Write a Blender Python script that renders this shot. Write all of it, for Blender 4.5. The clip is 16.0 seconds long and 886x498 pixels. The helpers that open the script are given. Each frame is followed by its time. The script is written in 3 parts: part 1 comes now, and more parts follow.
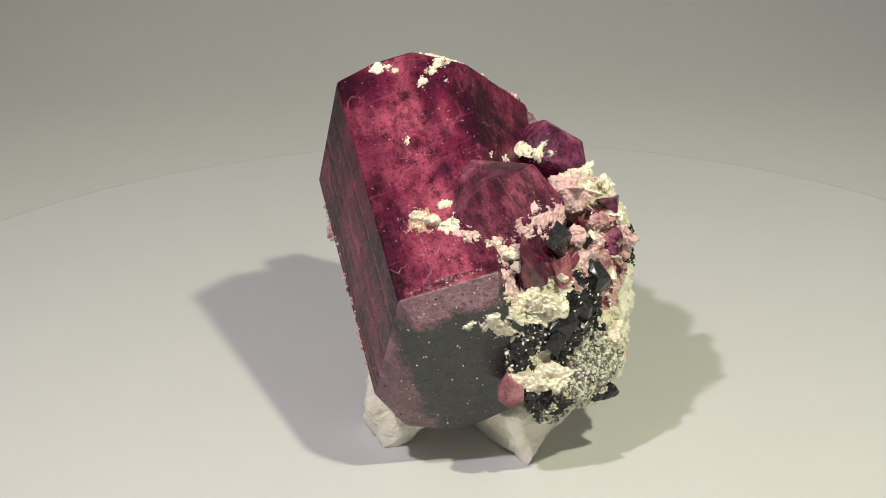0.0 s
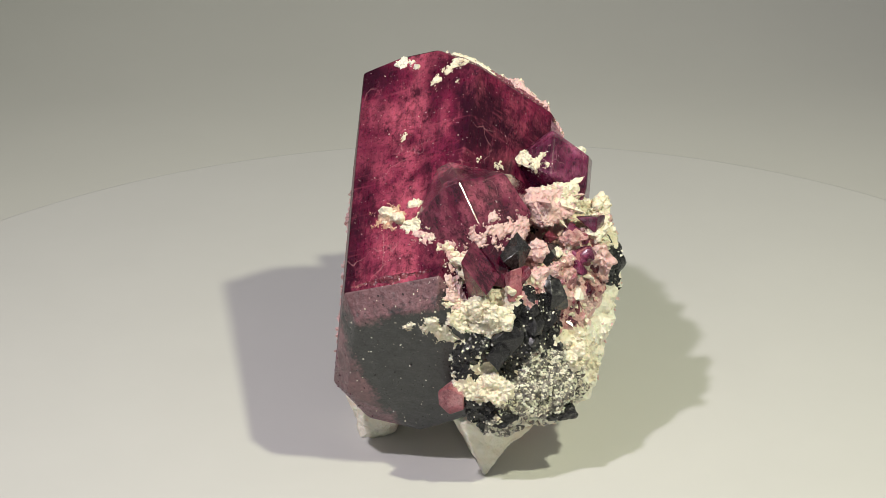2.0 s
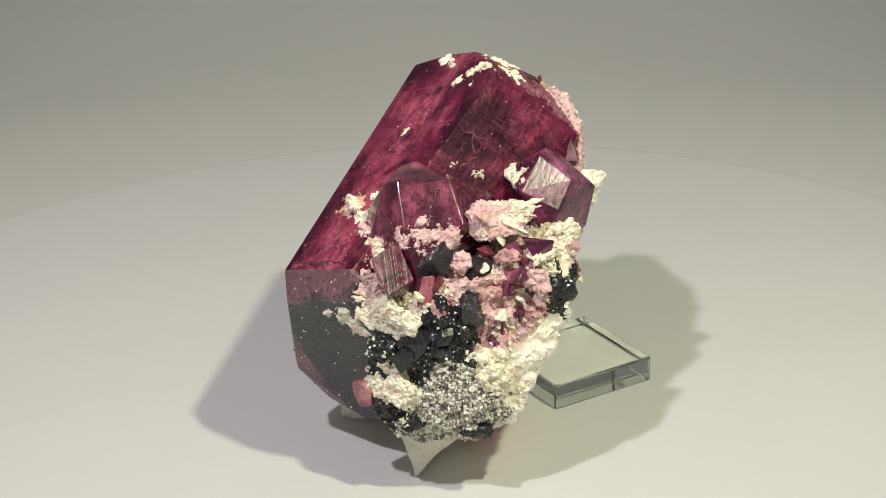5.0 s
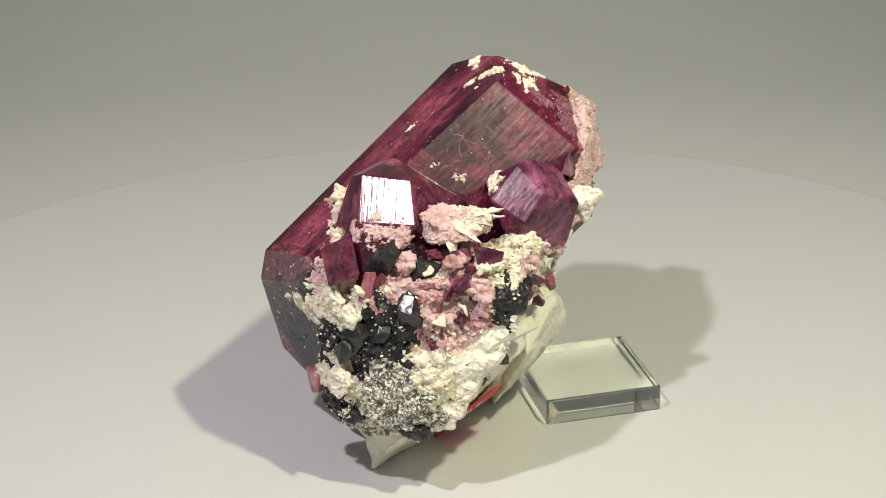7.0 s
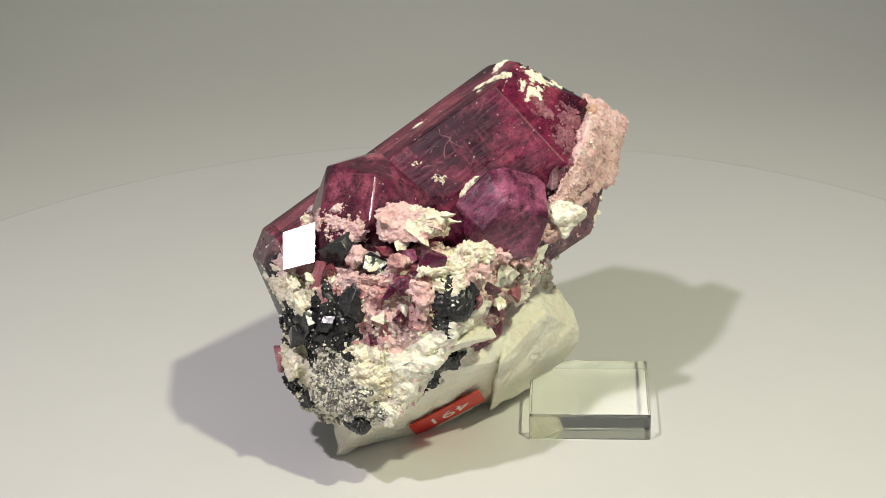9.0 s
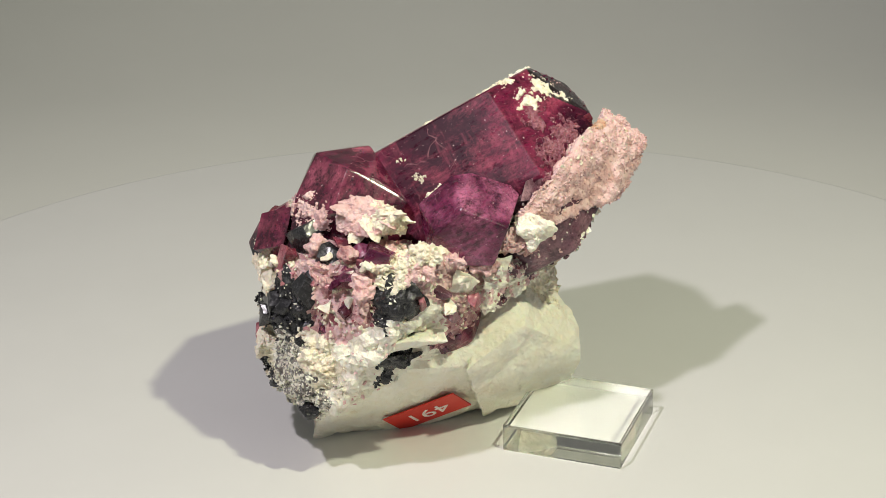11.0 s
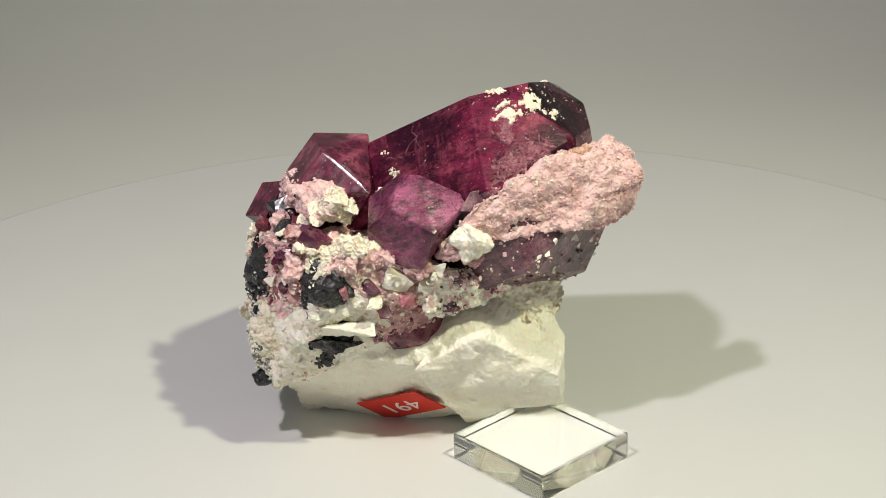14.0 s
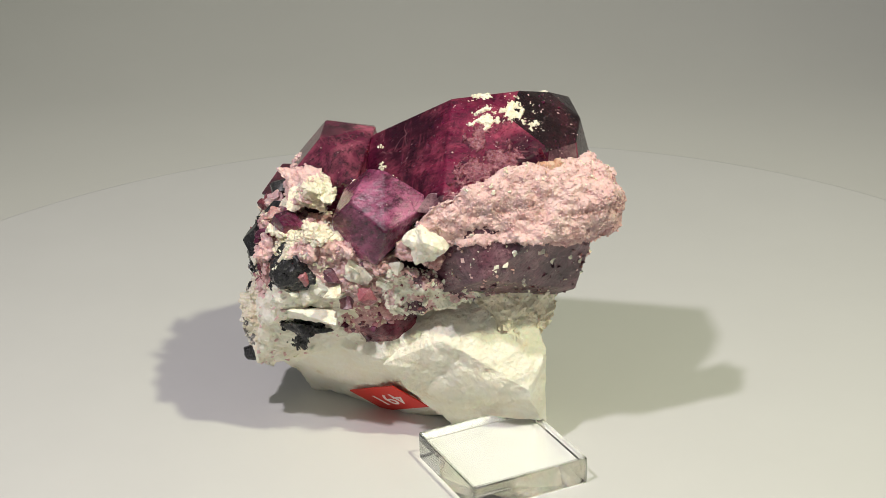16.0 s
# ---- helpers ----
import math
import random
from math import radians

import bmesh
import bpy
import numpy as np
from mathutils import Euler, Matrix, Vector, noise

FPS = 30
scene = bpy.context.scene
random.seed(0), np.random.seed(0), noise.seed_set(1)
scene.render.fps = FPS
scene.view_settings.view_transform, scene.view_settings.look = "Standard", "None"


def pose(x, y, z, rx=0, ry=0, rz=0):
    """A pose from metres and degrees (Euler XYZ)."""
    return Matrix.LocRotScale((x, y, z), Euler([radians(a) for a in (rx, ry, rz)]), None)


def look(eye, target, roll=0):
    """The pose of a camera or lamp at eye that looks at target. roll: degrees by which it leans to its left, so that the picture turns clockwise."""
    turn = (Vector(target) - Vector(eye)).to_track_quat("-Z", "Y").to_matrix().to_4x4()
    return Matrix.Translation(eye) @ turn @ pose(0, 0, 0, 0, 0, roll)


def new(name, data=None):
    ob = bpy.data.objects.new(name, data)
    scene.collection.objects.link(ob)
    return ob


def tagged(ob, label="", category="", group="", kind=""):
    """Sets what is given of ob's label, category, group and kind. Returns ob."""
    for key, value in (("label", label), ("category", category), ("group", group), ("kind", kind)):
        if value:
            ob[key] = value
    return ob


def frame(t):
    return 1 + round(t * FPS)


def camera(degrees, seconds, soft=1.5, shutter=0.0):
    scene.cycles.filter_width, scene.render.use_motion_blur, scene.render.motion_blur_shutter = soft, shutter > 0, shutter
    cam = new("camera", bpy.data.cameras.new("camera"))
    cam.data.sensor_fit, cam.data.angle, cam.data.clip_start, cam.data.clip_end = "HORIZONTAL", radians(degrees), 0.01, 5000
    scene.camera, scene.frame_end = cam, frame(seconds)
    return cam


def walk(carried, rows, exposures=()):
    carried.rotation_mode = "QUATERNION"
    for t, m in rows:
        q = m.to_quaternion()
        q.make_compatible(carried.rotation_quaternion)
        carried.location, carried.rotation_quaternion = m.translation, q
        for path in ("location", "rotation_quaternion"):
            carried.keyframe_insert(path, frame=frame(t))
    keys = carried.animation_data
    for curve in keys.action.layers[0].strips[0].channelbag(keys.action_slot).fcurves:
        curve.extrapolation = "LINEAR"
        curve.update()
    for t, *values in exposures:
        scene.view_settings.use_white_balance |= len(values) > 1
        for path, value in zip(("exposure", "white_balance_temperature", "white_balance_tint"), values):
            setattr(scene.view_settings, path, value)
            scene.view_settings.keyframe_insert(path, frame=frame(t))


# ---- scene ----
# ---- camera: stands still, the turntable turns ----
cam = camera(26.0, 16.0, soft=0.65)
EYE = pose(0, -0.300, 0.1595, 0, 0, 0.016) @ pose(0, 0, 0, 90 - 23.36, 0, 0) @ pose(0, 0, 0, 0, 0, -1.38)
walk(cam, [(0.0, EYE), (16.0, EYE)])
RATE = -8.664      # degrees a second

# ---- world and lamps ----
world = bpy.data.worlds.new("studio_room")
scene.world = world
world.use_nodes = True
world.node_tree.nodes["Background"].inputs["Color"].default_value = (1.0, 1.0, 0.95, 1)
world.node_tree.nodes["Background"].inputs["Strength"].default_value = 0.200


def spot(name, eye, target, watts, colour, size):
    d = bpy.data.lights.new(name, "SPOT")
    d.energy, d.color, d.shadow_soft_size = watts, colour, size
    d.spot_size, d.spot_blend = radians(84), 1.0
    ob = new(name, d)
    ob.matrix_world = look(eye, target)
    return ob


spot("lamp_right", (0.120, -0.140, 0.290), (0.0, 0.03, 0.0), 2.74, (1.0, 1.0, 0.71), 0.007)
spot("lamp_left", (-0.105, -0.150, 0.300), (0.0, 0.03, 0.0), 2.56, (1.0, 0.92, 0.97), 0.007)

# ---- materials ----
MM = 0.001


# the long axis of the main crystal, and the two directions across it
AX = Vector((-0.212, 0.868, 0.449)).normalized()
BX = Vector((0.938, 0.050, 0.342))
BX = (BX - AX * BX.dot(AX)).normalized()
NX = AX.cross(BX) * -1.0
D2 = Vector((4.5, -3.3, -5.8)).normalized()     # the edge direction of the second crystal
E2 = D2.cross(Vector((0, 0, 1))).normalized()
TURN_2 = Matrix((E2, D2.cross(E2), D2)).to_euler()
TURN = Matrix((BX, -NX, AX)).to_euler()         # specimen to crystal axes


class Mat:
    """A node material with short ways to add nodes."""

    def __init__(self, name):
        self.m = bpy.data.materials.new(name)
        self.m.use_nodes = True
        self.t = self.m.node_tree
        self.n = self.t.nodes
        self.b = self.n["Principled BSDF"]
        tc = self.n.new("ShaderNodeTexCoord")
        mp = self.n.new("ShaderNodeMapping")
        mp.inputs["Scale"].default_value = (1000, 1000, 1000)
        self.t.links.new(tc.outputs["Object"], mp.inputs["Vector"])
        self.co = mp.outputs["Vector"]

    def link(self, a, b):
        self.t.links.new(a, b)

    def turned(self, scale, turn=None):
        """Crystal axes: x and y across, z along, then stretched."""
        a = self.n.new("ShaderNodeMapping")
        a.inputs["Rotation"].default_value = tuple(turn or TURN)
        self.link(self.co, a.inputs["Vector"])
        b = self.n.new("ShaderNodeMapping")
        b.inputs["Scale"].default_value = scale
        self.link(a.outputs["Vector"], b.inputs["Vector"])
        return b.outputs["Vector"]

    def radial(self, centre, size):
        """Distance from a line along the crystal, 1 at the given half-widths."""
        a = self.n.new("ShaderNodeMapping")
        a.inputs["Location"].default_value = (-centre[0] / size[0], centre[1] / size[1], 0)
        self.link(self.turned((1 / size[0], 1 / size[1], 0.0)), a.inputs["Vector"])
        k = self.n.new("ShaderNodeVectorMath")
        k.operation = "LENGTH"
        self.link(a.outputs["Vector"], k.inputs[0])
        return k.outputs["Value"]

    def box(self, centre, size):
        """Like radial, but for a rounded square."""
        a = self.n.new("ShaderNodeMapping")
        a.inputs["Location"].default_value = (-centre[0] / size[0], centre[1] / size[1], 0)
        self.link(self.turned((1 / size[0], 1 / size[1], 0.0)), a.inputs["Vector"])
        sep = self.n.new("ShaderNodeSeparateXYZ")
        self.link(a.outputs["Vector"], sep.inputs[0])
        out = []
        for axis in ("X", "Y"):
            k = self.n.new("ShaderNodeMath")
            k.operation = "ABSOLUTE"
            self.link(sep.outputs[axis], k.inputs[0])
            out.append(k.outputs[0])
        k = self.n.new("ShaderNodeMath")
        k.operation = "SMOOTH_MAX"
        self.link(out[0], k.inputs[0])
        self.link(out[1], k.inputs[1])
        k.inputs[2].default_value = 0.35
        return k.outputs[0]

    def warped(self, amount, scale):
        """Coordinates pushed about by a soft noise."""
        n = self.n.new("ShaderNodeTexNoise")
        n.inputs["Scale"].default_value = scale
        self.link(self.co, n.inputs["Vector"])
        k = self.n.new("ShaderNodeVectorMath")
        k.operation = "MULTIPLY_ADD"
        self.link(n.outputs["Color"], k.inputs[0])
        k.inputs[1].default_value = (amount, amount, amount)
        self.link(self.co, k.inputs[2])
        return k.outputs["Vector"]

    def add(self, a, b, factor=1.0):
        k = self.n.new("ShaderNodeMath")
        k.operation = "MULTIPLY_ADD"
        self.link(b, k.inputs[0])
        k.inputs[1].default_value = factor
        self.link(a, k.inputs[2])
        return k.outputs["Value"]

    def noise(self, scale, detail=4, rough=0.6, co=None, distort=0.0):
        k = self.n.new("ShaderNodeTexNoise")
        k.inputs["Scale"].default_value = scale
        k.inputs["Detail"].default_value = detail
        k.inputs["Roughness"].default_value = rough
        k.inputs["Distortion"].default_value = distort
        self.link(co or self.co, k.inputs["Vector"])
        return k.outputs["Fac"]

    def voronoi(self, scale, feature="F1", out="Distance", co=None):
        k = self.n.new("ShaderNodeTexVoronoi")
        k.feature = feature
        k.inputs["Scale"].default_value = scale
        self.link(co or self.co, k.inputs["Vector"])
        return k.outputs[out]

    def ramp(self, fac, stops):
        k = self.n.new("ShaderNodeValToRGB")
        e = k.color_ramp.elements
        while len(e) < len(stops):
            e.new(0.5)
        for el, (p, c) in zip(e, stops):
            el.position = p
            el.color = (*c, 1) if len(c) == 3 else c
        self.link(fac, k.inputs["Fac"])
        return k.outputs["Color"]

    def grey(self, fac, a, b, va=0.0, vb=1.0):
        return self.ramp(fac, [(a, (va,) * 3), (b, (vb,) * 3)])

    def span(self, fac, a, b, va=0.0, vb=1.0):
        """fac from a to b laid onto va to vb."""
        k = self.n.new("ShaderNodeMapRange")
        for i, v in enumerate((a, b, va, vb)):
            k.inputs[i + 1].default_value = v
        self.link(fac, k.inputs[0])
        return k.outputs[0]

    def mix(self, fac, a, b, how="MIX"):
        k = self.n.new("ShaderNodeMix")
        k.data_type, k.blend_type = "RGBA", how
        for v, s in ((fac, 0), (a, 6), (b, 7)):
            if isinstance(v, (int, float)):
                k.inputs[s].default_value = v
            elif isinstance(v, tuple):
                k.inputs[s].default_value = (*v, 1)
            else:
                self.link(v, k.inputs[s])
        return k.outputs[2]

    def bump(self, height, strength, dist, normal=None):
        k = self.n.new("ShaderNodeBump")
        k.inputs["Strength"].default_value = strength
        k.inputs["Distance"].default_value = dist
        self.link(height, k.inputs["Height"])
        if normal is not None:
            self.link(normal, k.inputs["Normal"])
        return k.outputs["Normal"]

    def set(self, **kw):
        names = dict(color="Base Color", rough="Roughness", metal="Metallic", normal="Normal", ior="IOR", trans="Transmission Weight",
                     coat="Coat Weight", coatrough="Coat Roughness", sss="Subsurface Weight", spec="Specular IOR Level", sssscale="Subsurface Scale")
        for k, v in kw.items():
            s = self.b.inputs[names[k]]
            if isinstance(v, tuple):
                s.default_value = (*v, 1)
            elif isinstance(v, (int, float)):
                s.default_value = v
            else:
                self.link(v, s)
        return self.m


def crystal_material(name, dark, mid, pale, rough, cloud=1.0, core=None, relief=0.3, coat=0.1, turn=None, spec=0.35):
    """Translucent tourmaline: soft colour zones, growth lines, dark inclusions, healed cracks and bright motes."""
    k = Mat(name)
    lines = k.noise(1.0, 3, 0.65, k.turned((1.6, 1.6, 0.012), turn))
    broad = k.noise(1.0, 2, 0.5, k.turned((0.35, 0.35, 0.02), turn))
    bands = k.noise(1.0, 2, 0.6, k.turned((0.05, 0.20, 0.9), turn))
    big = k.noise(0.085 * cloud, 3, 0.5, distort=0.5)
    if core:
        big = k.add(big, k.span(k.radial(*core), 0.1, 1.3, 0.11, -0.09))
    col = k.ramp(big, [(0.32, dark), (0.50, mid), (0.74, pale)])
    col = k.mix(k.grey(broad, 0.42, 0.66, 0.0, 0.45), col, dark)
    wisps = k.grey(k.noise(0.9, 7, 0.8, k.turned((0.22, 0.22, 0.12), turn), 0.25), 0.50, 0.72, 0.0, 0.6)
    col = k.mix(wisps, col, pale)
    smoke = k.grey(k.noise(1.0, 8, 0.78, k.turned((0.34, 0.34, 0.20), turn), 0.15), 0.47, 0.62, 0.0, 0.9)
    col = k.mix(smoke, col, dark)
    motes = k.grey(k.noise(1.6, 5, 0.8), 0.50, 0.64, 0.0, 0.7)
    col = k.mix(motes, col, tuple(c * 0.6 for c in dark))
    col = k.mix(k.grey(lines, 0.52, 0.70, 0.0, 0.22), col, dark)
    col = k.mix(k.grey(bands, 0.60, 0.76, 0.0, 0.22), col, pale)
    crack = k.voronoi(0.13 * cloud, "DISTANCE_TO_EDGE", "Distance", k.warped(5.0, 0.25))
    where = k.grey(k.noise(0.11, 3, 0.6), 0.54, 0.62, 0.0, 0.32)
    col = k.mix(k.mix(where, (0.0, 0.0, 0.0), k.grey(crack, 0.0, 0.018, 1.0, 0.0)), col, k.mix(0.35, pale, (0.75, 0.55, 0.55)))
    specks = k.grey(k.noise(2.3, 2, 0.5), 0.715, 0.75, 0.0, 0.75)
    col = k.mix(specks, col, (0.68, 0.46, 0.48))
    nrm = k.bump(lines, relief, 0.0005)
    nrm = k.bump(k.noise(0.55, 4, 0.65), relief * 0.25, 0.0004, nrm)
    nrm = k.bump(crack, relief * 0.25, 0.0003, nrm)
    r = k.mix(0.4, k.grey(k.noise(0.7, 4, 0.7), 0.3, 0.75, rough * 0.6, rough * 1.8), k.grey(lines, 0.35, 0.65, rough * 0.5, rough * 1.9))
    return k.set(color=col, rough=r, normal=nrm, ior=1.63, spec=spec, coat=coat, coatrough=0.08, sss=0.05, sssscale=0.004)


PURPLE = crystal_material("purple_crystal", (0.028, 0.002, 0.012), (0.165, 0.013, 0.048), (0.52, 0.105, 0.17), 0.30, 1.0, ((14.0, 44.0), (9.5, 18.0)), 0.12, 0.04, spec=0.14)
WINE = crystal_material("wine_crystal", (0.026, 0.003, 0.013), (0.15, 0.016, 0.064), (0.47, 0.14, 0.26), 0.22, 1.6, None, 0.1, 0.3)
LILAC = crystal_material("lilac_crystal", (0.045, 0.016, 0.030), (0.17, 0.065, 0.095), (0.40, 0.24, 0.27), 0.3, 1.6)
BRIGHT = crystal_material("bright_wine_crystal", (0.022, 0.002, 0.009), (0.125, 0.011, 0.040), (0.44, 0.11, 0.17), 0.12, 1.6, None, 0.07, 0.5, TURN_2, 0.5)
RASPBERRY = crystal_material("raspberry_crystal", (0.07, 0.008, 0.020), (0.22, 0.032, 0.06), (0.50, 0.20, 0.21), 0.26, 2.0)
ROSE = crystal_material("rose_crystal", (0.19, 0.040, 0.060), (0.44, 0.15, 0.18), (0.72, 0.42, 0.42), 0.28, 2.0)
DARKEND = crystal_material("blackish_wine_crystal", (0.006, 0.002, 0.003), (0.020, 0.005, 0.009), (0.10, 0.020, 0.035), 0.22, 1.3, None, 0.2, 0.3)


def end_material():
    """The termination: a dark core with pale specks and pits, fading into a smoky mauve border."""
    k = Mat("dark_crystal_end")
    core = k.ramp(k.noise(0.4, 5, 0.7), [(0.3, (0.014, 0.016, 0.018)), (0.7, (0.040, 0.044, 0.045))])
    core = k.mix(k.grey(k.noise(1.5, 4, 0.7), 0.66, 0.71, 0.0, 0.5), core, (0.36, 0.33, 0.33))
    core = k.mix(k.grey(k.noise(0.9, 3, 0.6), 0.62, 0.68, 0.0, 0.8), core, (0.005, 0.005, 0.006))
    rim = k.ramp(k.noise(0.3, 6, 0.75), [(0.3, (0.075, 0.036, 0.044)), (0.55, (0.20, 0.10, 0.115)), (0.8, (0.40, 0.21, 0.23))])
    rim = k.mix(k.grey(k.noise(1.4, 4, 0.7), 0.56, 0.68, 0.0, 0.7), rim, (0.035, 0.024, 0.028))
    d = k.add(k.box((14.2, 27.4), (15.8, 16.2)), k.noise(0.30, 5, 0.7), 0.45)
    d = k.add(d, k.noise(1.6, 3, 0.7), 0.22)
    col = k.mix(k.span(d, 1.19, 1.29), core, rim)
    nrm = k.bump(k.noise(1.3, 4, 0.7), 0.35, 0.0004)
    nrm = k.bump(k.noise(0.25, 3, 0.6), 0.3, 0.001, nrm)
    return k.set(color=col, rough=k.grey(k.noise(1.5, 3), 0.3, 0.7, 0.24, 0.55), normal=nrm, ior=1.6)


ENDFACE = end_material()


def rock_material(name, stops, rough=0.7, scale=0.35, bump=0.6, grain=1.6, sss=0.08, specks=None):
    k = Mat(name)
    n = k.noise(scale, 6, 0.7, distort=0.4)
    col = k.ramp(n, stops)
    g = k.noise(grain, 5, 0.75)
    col = k.mix(k.grey(g, 0.35, 0.75, 0.0, 0.5), col, stops[-1][1])
    if specks:
        col = k.mix(k.grey(k.noise(specks[0], 3, 0.6), specks[1], specks[1] + 0.06, 0.0, 0.95), col, specks[2])
    nrm = k.bump(g, bump, 0.0006)
    nrm = k.bump(k.voronoi(1.1), bump * 0.6, 0.0005, nrm)
    return k.set(color=col, rough=k.grey(g, 0.3, 0.7, rough - 0.15, rough + 0.15), normal=nrm, sss=sss, sssscale=0.002)


CREAM = rock_material("cream_crust", [(0.22, (0.66, 0.50, 0.33)), (0.40, (0.88, 0.79, 0.60)), (0.8, (0.94, 0.90, 0.78))], 0.7)
WHITE = rock_material("white_feldspar", [(0.24, (0.72, 0.58, 0.34)), (0.36, (0.89, 0.83, 0.65)), (0.7, (0.94, 0.92, 0.82))], 0.55, 0.18, 0.55, 1.6, 0.08)
PINKROCK = rock_material("pink_druse", [(0.25, (0.46, 0.21, 0.22)), (0.44, (0.76, 0.47, 0.46)), (0.8, (0.88, 0.69, 0.66))], 0.42, 0.25, 0.6)
BLACK = rock_material("black_crystal", [(0.3, (0.006, 0.006, 0.008)), (0.55, (0.014, 0.014, 0.016)), (0.85, (0.035, 0.035, 0.038))], 0.24, 0.6, 0.22, 2.0, 0.0)
PEPPER = rock_material("salt_and_pepper_crust", [(0.44, (0.03, 0.028, 0.03)), (0.54, (0.26, 0.24, 0.22)), (0.66, (0.80, 0.75, 0.66))], 0.65, 0.9, 0.8, 2.2)


def plain(name, color, rough, bump=0.0, scale=2.0):
    k = Mat(name)
    n = k.noise(scale, 4, 0.6)
    col = k.mix(k.grey(n, 0.3, 0.7, 0.0, 0.12), color, tuple(c * 0.8 for c in color))
    if bump:
        return k.set(color=col, rough=rough, normal=k.bump(n, bump, 0.0002))
    return k.set(color=col, rough=rough)


TABLE = plain("white_satin_turntable", (0.64, 0.64, 0.63), 0.42, 0.03, 0.05)
PAPER = plain("grey_white_paper", (0.72, 0.72, 0.685), 0.8, 0.05, 0.02)
RED = plain("red_label_paper", (0.62, 0.030, 0.018), 0.45, 0.05, 1.0)
INK = plain("white_print", (0.85, 0.80, 0.76), 0.5)


def acrylic_material(name, tint):
    k = Mat(name)
    k.set(color=tint, rough=0.0, trans=1.0, ior=1.49)
    return k.m


ACRYLIC = acrylic_material("clear_acrylic", (0.69, 0.70, 0.685))
# Material of the thin bars added to cast the block's outline shadow.
SHADOW_BAR = acrylic_material("shadow_bar_acrylic", (0.96, 0.97, 0.96))

# ---- shape tools (all in millimetres, at the pose of second 0) ----


def part(name, bm, materials, parent, label="", smooth=False, kind=""):
    me = bpy.data.meshes.new(name)
    bm.normal_update()
    bm.to_mesh(me)
    bm.free()
    me.transform(Matrix.Scale(MM, 4))
    for m in materials if isinstance(materials, (list, tuple)) else [materials]:
        me.materials.append(m)
    me.polygons.foreach_set("use_smooth", [smooth] * len(me.polygons))
    ob = new(name, me)
    ob.parent = parent
    return tagged(ob, label, kind=kind)


def hull(points):
    bm = bmesh.new()
    for p in points:
        bm.verts.new(p)
    got = bmesh.ops.convex_hull(bm, input=bm.verts)
    loose = [v for v in bm.verts if not v.link_faces]
    bmesh.ops.delete(bm, geom=loose, context="VERTS")
    bmesh.ops.dissolve_limit(bm, angle_limit=radians(4), verts=bm.verts, edges=bm.edges)
    bmesh.ops.recalc_face_normals(bm, faces=bm.faces)
    return bm


def faceted(points, bevel=0.35, chip=0.0, seed=0):
    """A crystal: a convex body with slightly worn edges."""
    bm = hull(points)
    if bevel:
        bmesh.ops.bevel(bm, geom=list(bm.edges), offset=bevel, segments=2, profile=0.5, affect="EDGES", clamp_overlap=True)
    if chip:
        refine(bm, 0.8)
        for v in bm.verts:
            v.co += noise.noise_vector(v.co * 0.8 + Vector((seed, 3, 1))) * chip
    return bm


def refine(bm, size):
    bmesh.ops.triangulate(bm, faces=bm.faces)
    for _ in range(8):
        long = [e for e in bm.edges if e.calc_length() > size]
        if not long:
            break
        bmesh.ops.subdivide_edges(bm, edges=long, cuts=1)
        bmesh.ops.triangulate(bm, faces=[f for f in bm.faces if len(f.verts) > 3])


def lump(points, size=1.0, round_=3, amp=1.0, freq=0.25, chunk=0.0, chunk_freq=0.35, seed=0):
    """A broken piece of rock: a convex body, rounded and roughened."""
    bm = hull(points)
    refine(bm, size)
    for _ in range(round_):
        bmesh.ops.smooth_vert(bm, verts=bm.verts, factor=0.5, use_axis_x=True, use_axis_y=True, use_axis_z=True)
    bm.normal_update()
    off = Vector((seed * 7.3, seed * 3.1, -seed * 5.7))
    moves = []
    for v in bm.verts:
        p = v.co + off
        d = amp * noise.fractal(p * freq, 0.8, 2.2, 5)
        if chunk:
            dist = noise.voronoi(p * chunk_freq)[0]
            d += chunk * (min(dist[1] - dist[0], 0.6) - 0.25)
        moves.append(v.normal * d)
    for v, m in zip(bm.verts, moves):
        v.co += m
    return bm


def blob(centre, r, size=0.8, amp=0.5, freq=0.4, chunk=0.3, chunk_freq=0.5, seed=0):
    """A rounded grain or crust patch of half-sizes r round a centre."""
    c = Vector(centre)
    rnd = random.Random(seed)
    pts = []
    for i in range(26):
        v = Vector((rnd.gauss(0, 1), rnd.gauss(0, 1), rnd.gauss(0, 1))).normalized()
        pts.append(c + Vector((v.x * r[0], v.y * r[1], v.z * r[2])) * rnd.uniform(0.85, 1.1))
    return lump(pts, size, 1, amp, freq, chunk, chunk_freq, seed)


CHIP = [(-1, -1, -1), (1, -1, -1), (1, 1, -1), (-1, 1, -1), (-1, -1, 1), (1, -1, 1), (1, 1, 1), (-1, 1, 1)]
CHIP_FACES = [(0, 3, 2, 1), (4, 5, 6, 7), (0, 1, 5, 4), (1, 2, 6, 5), (2, 3, 7, 6), (3, 0, 4, 7)]


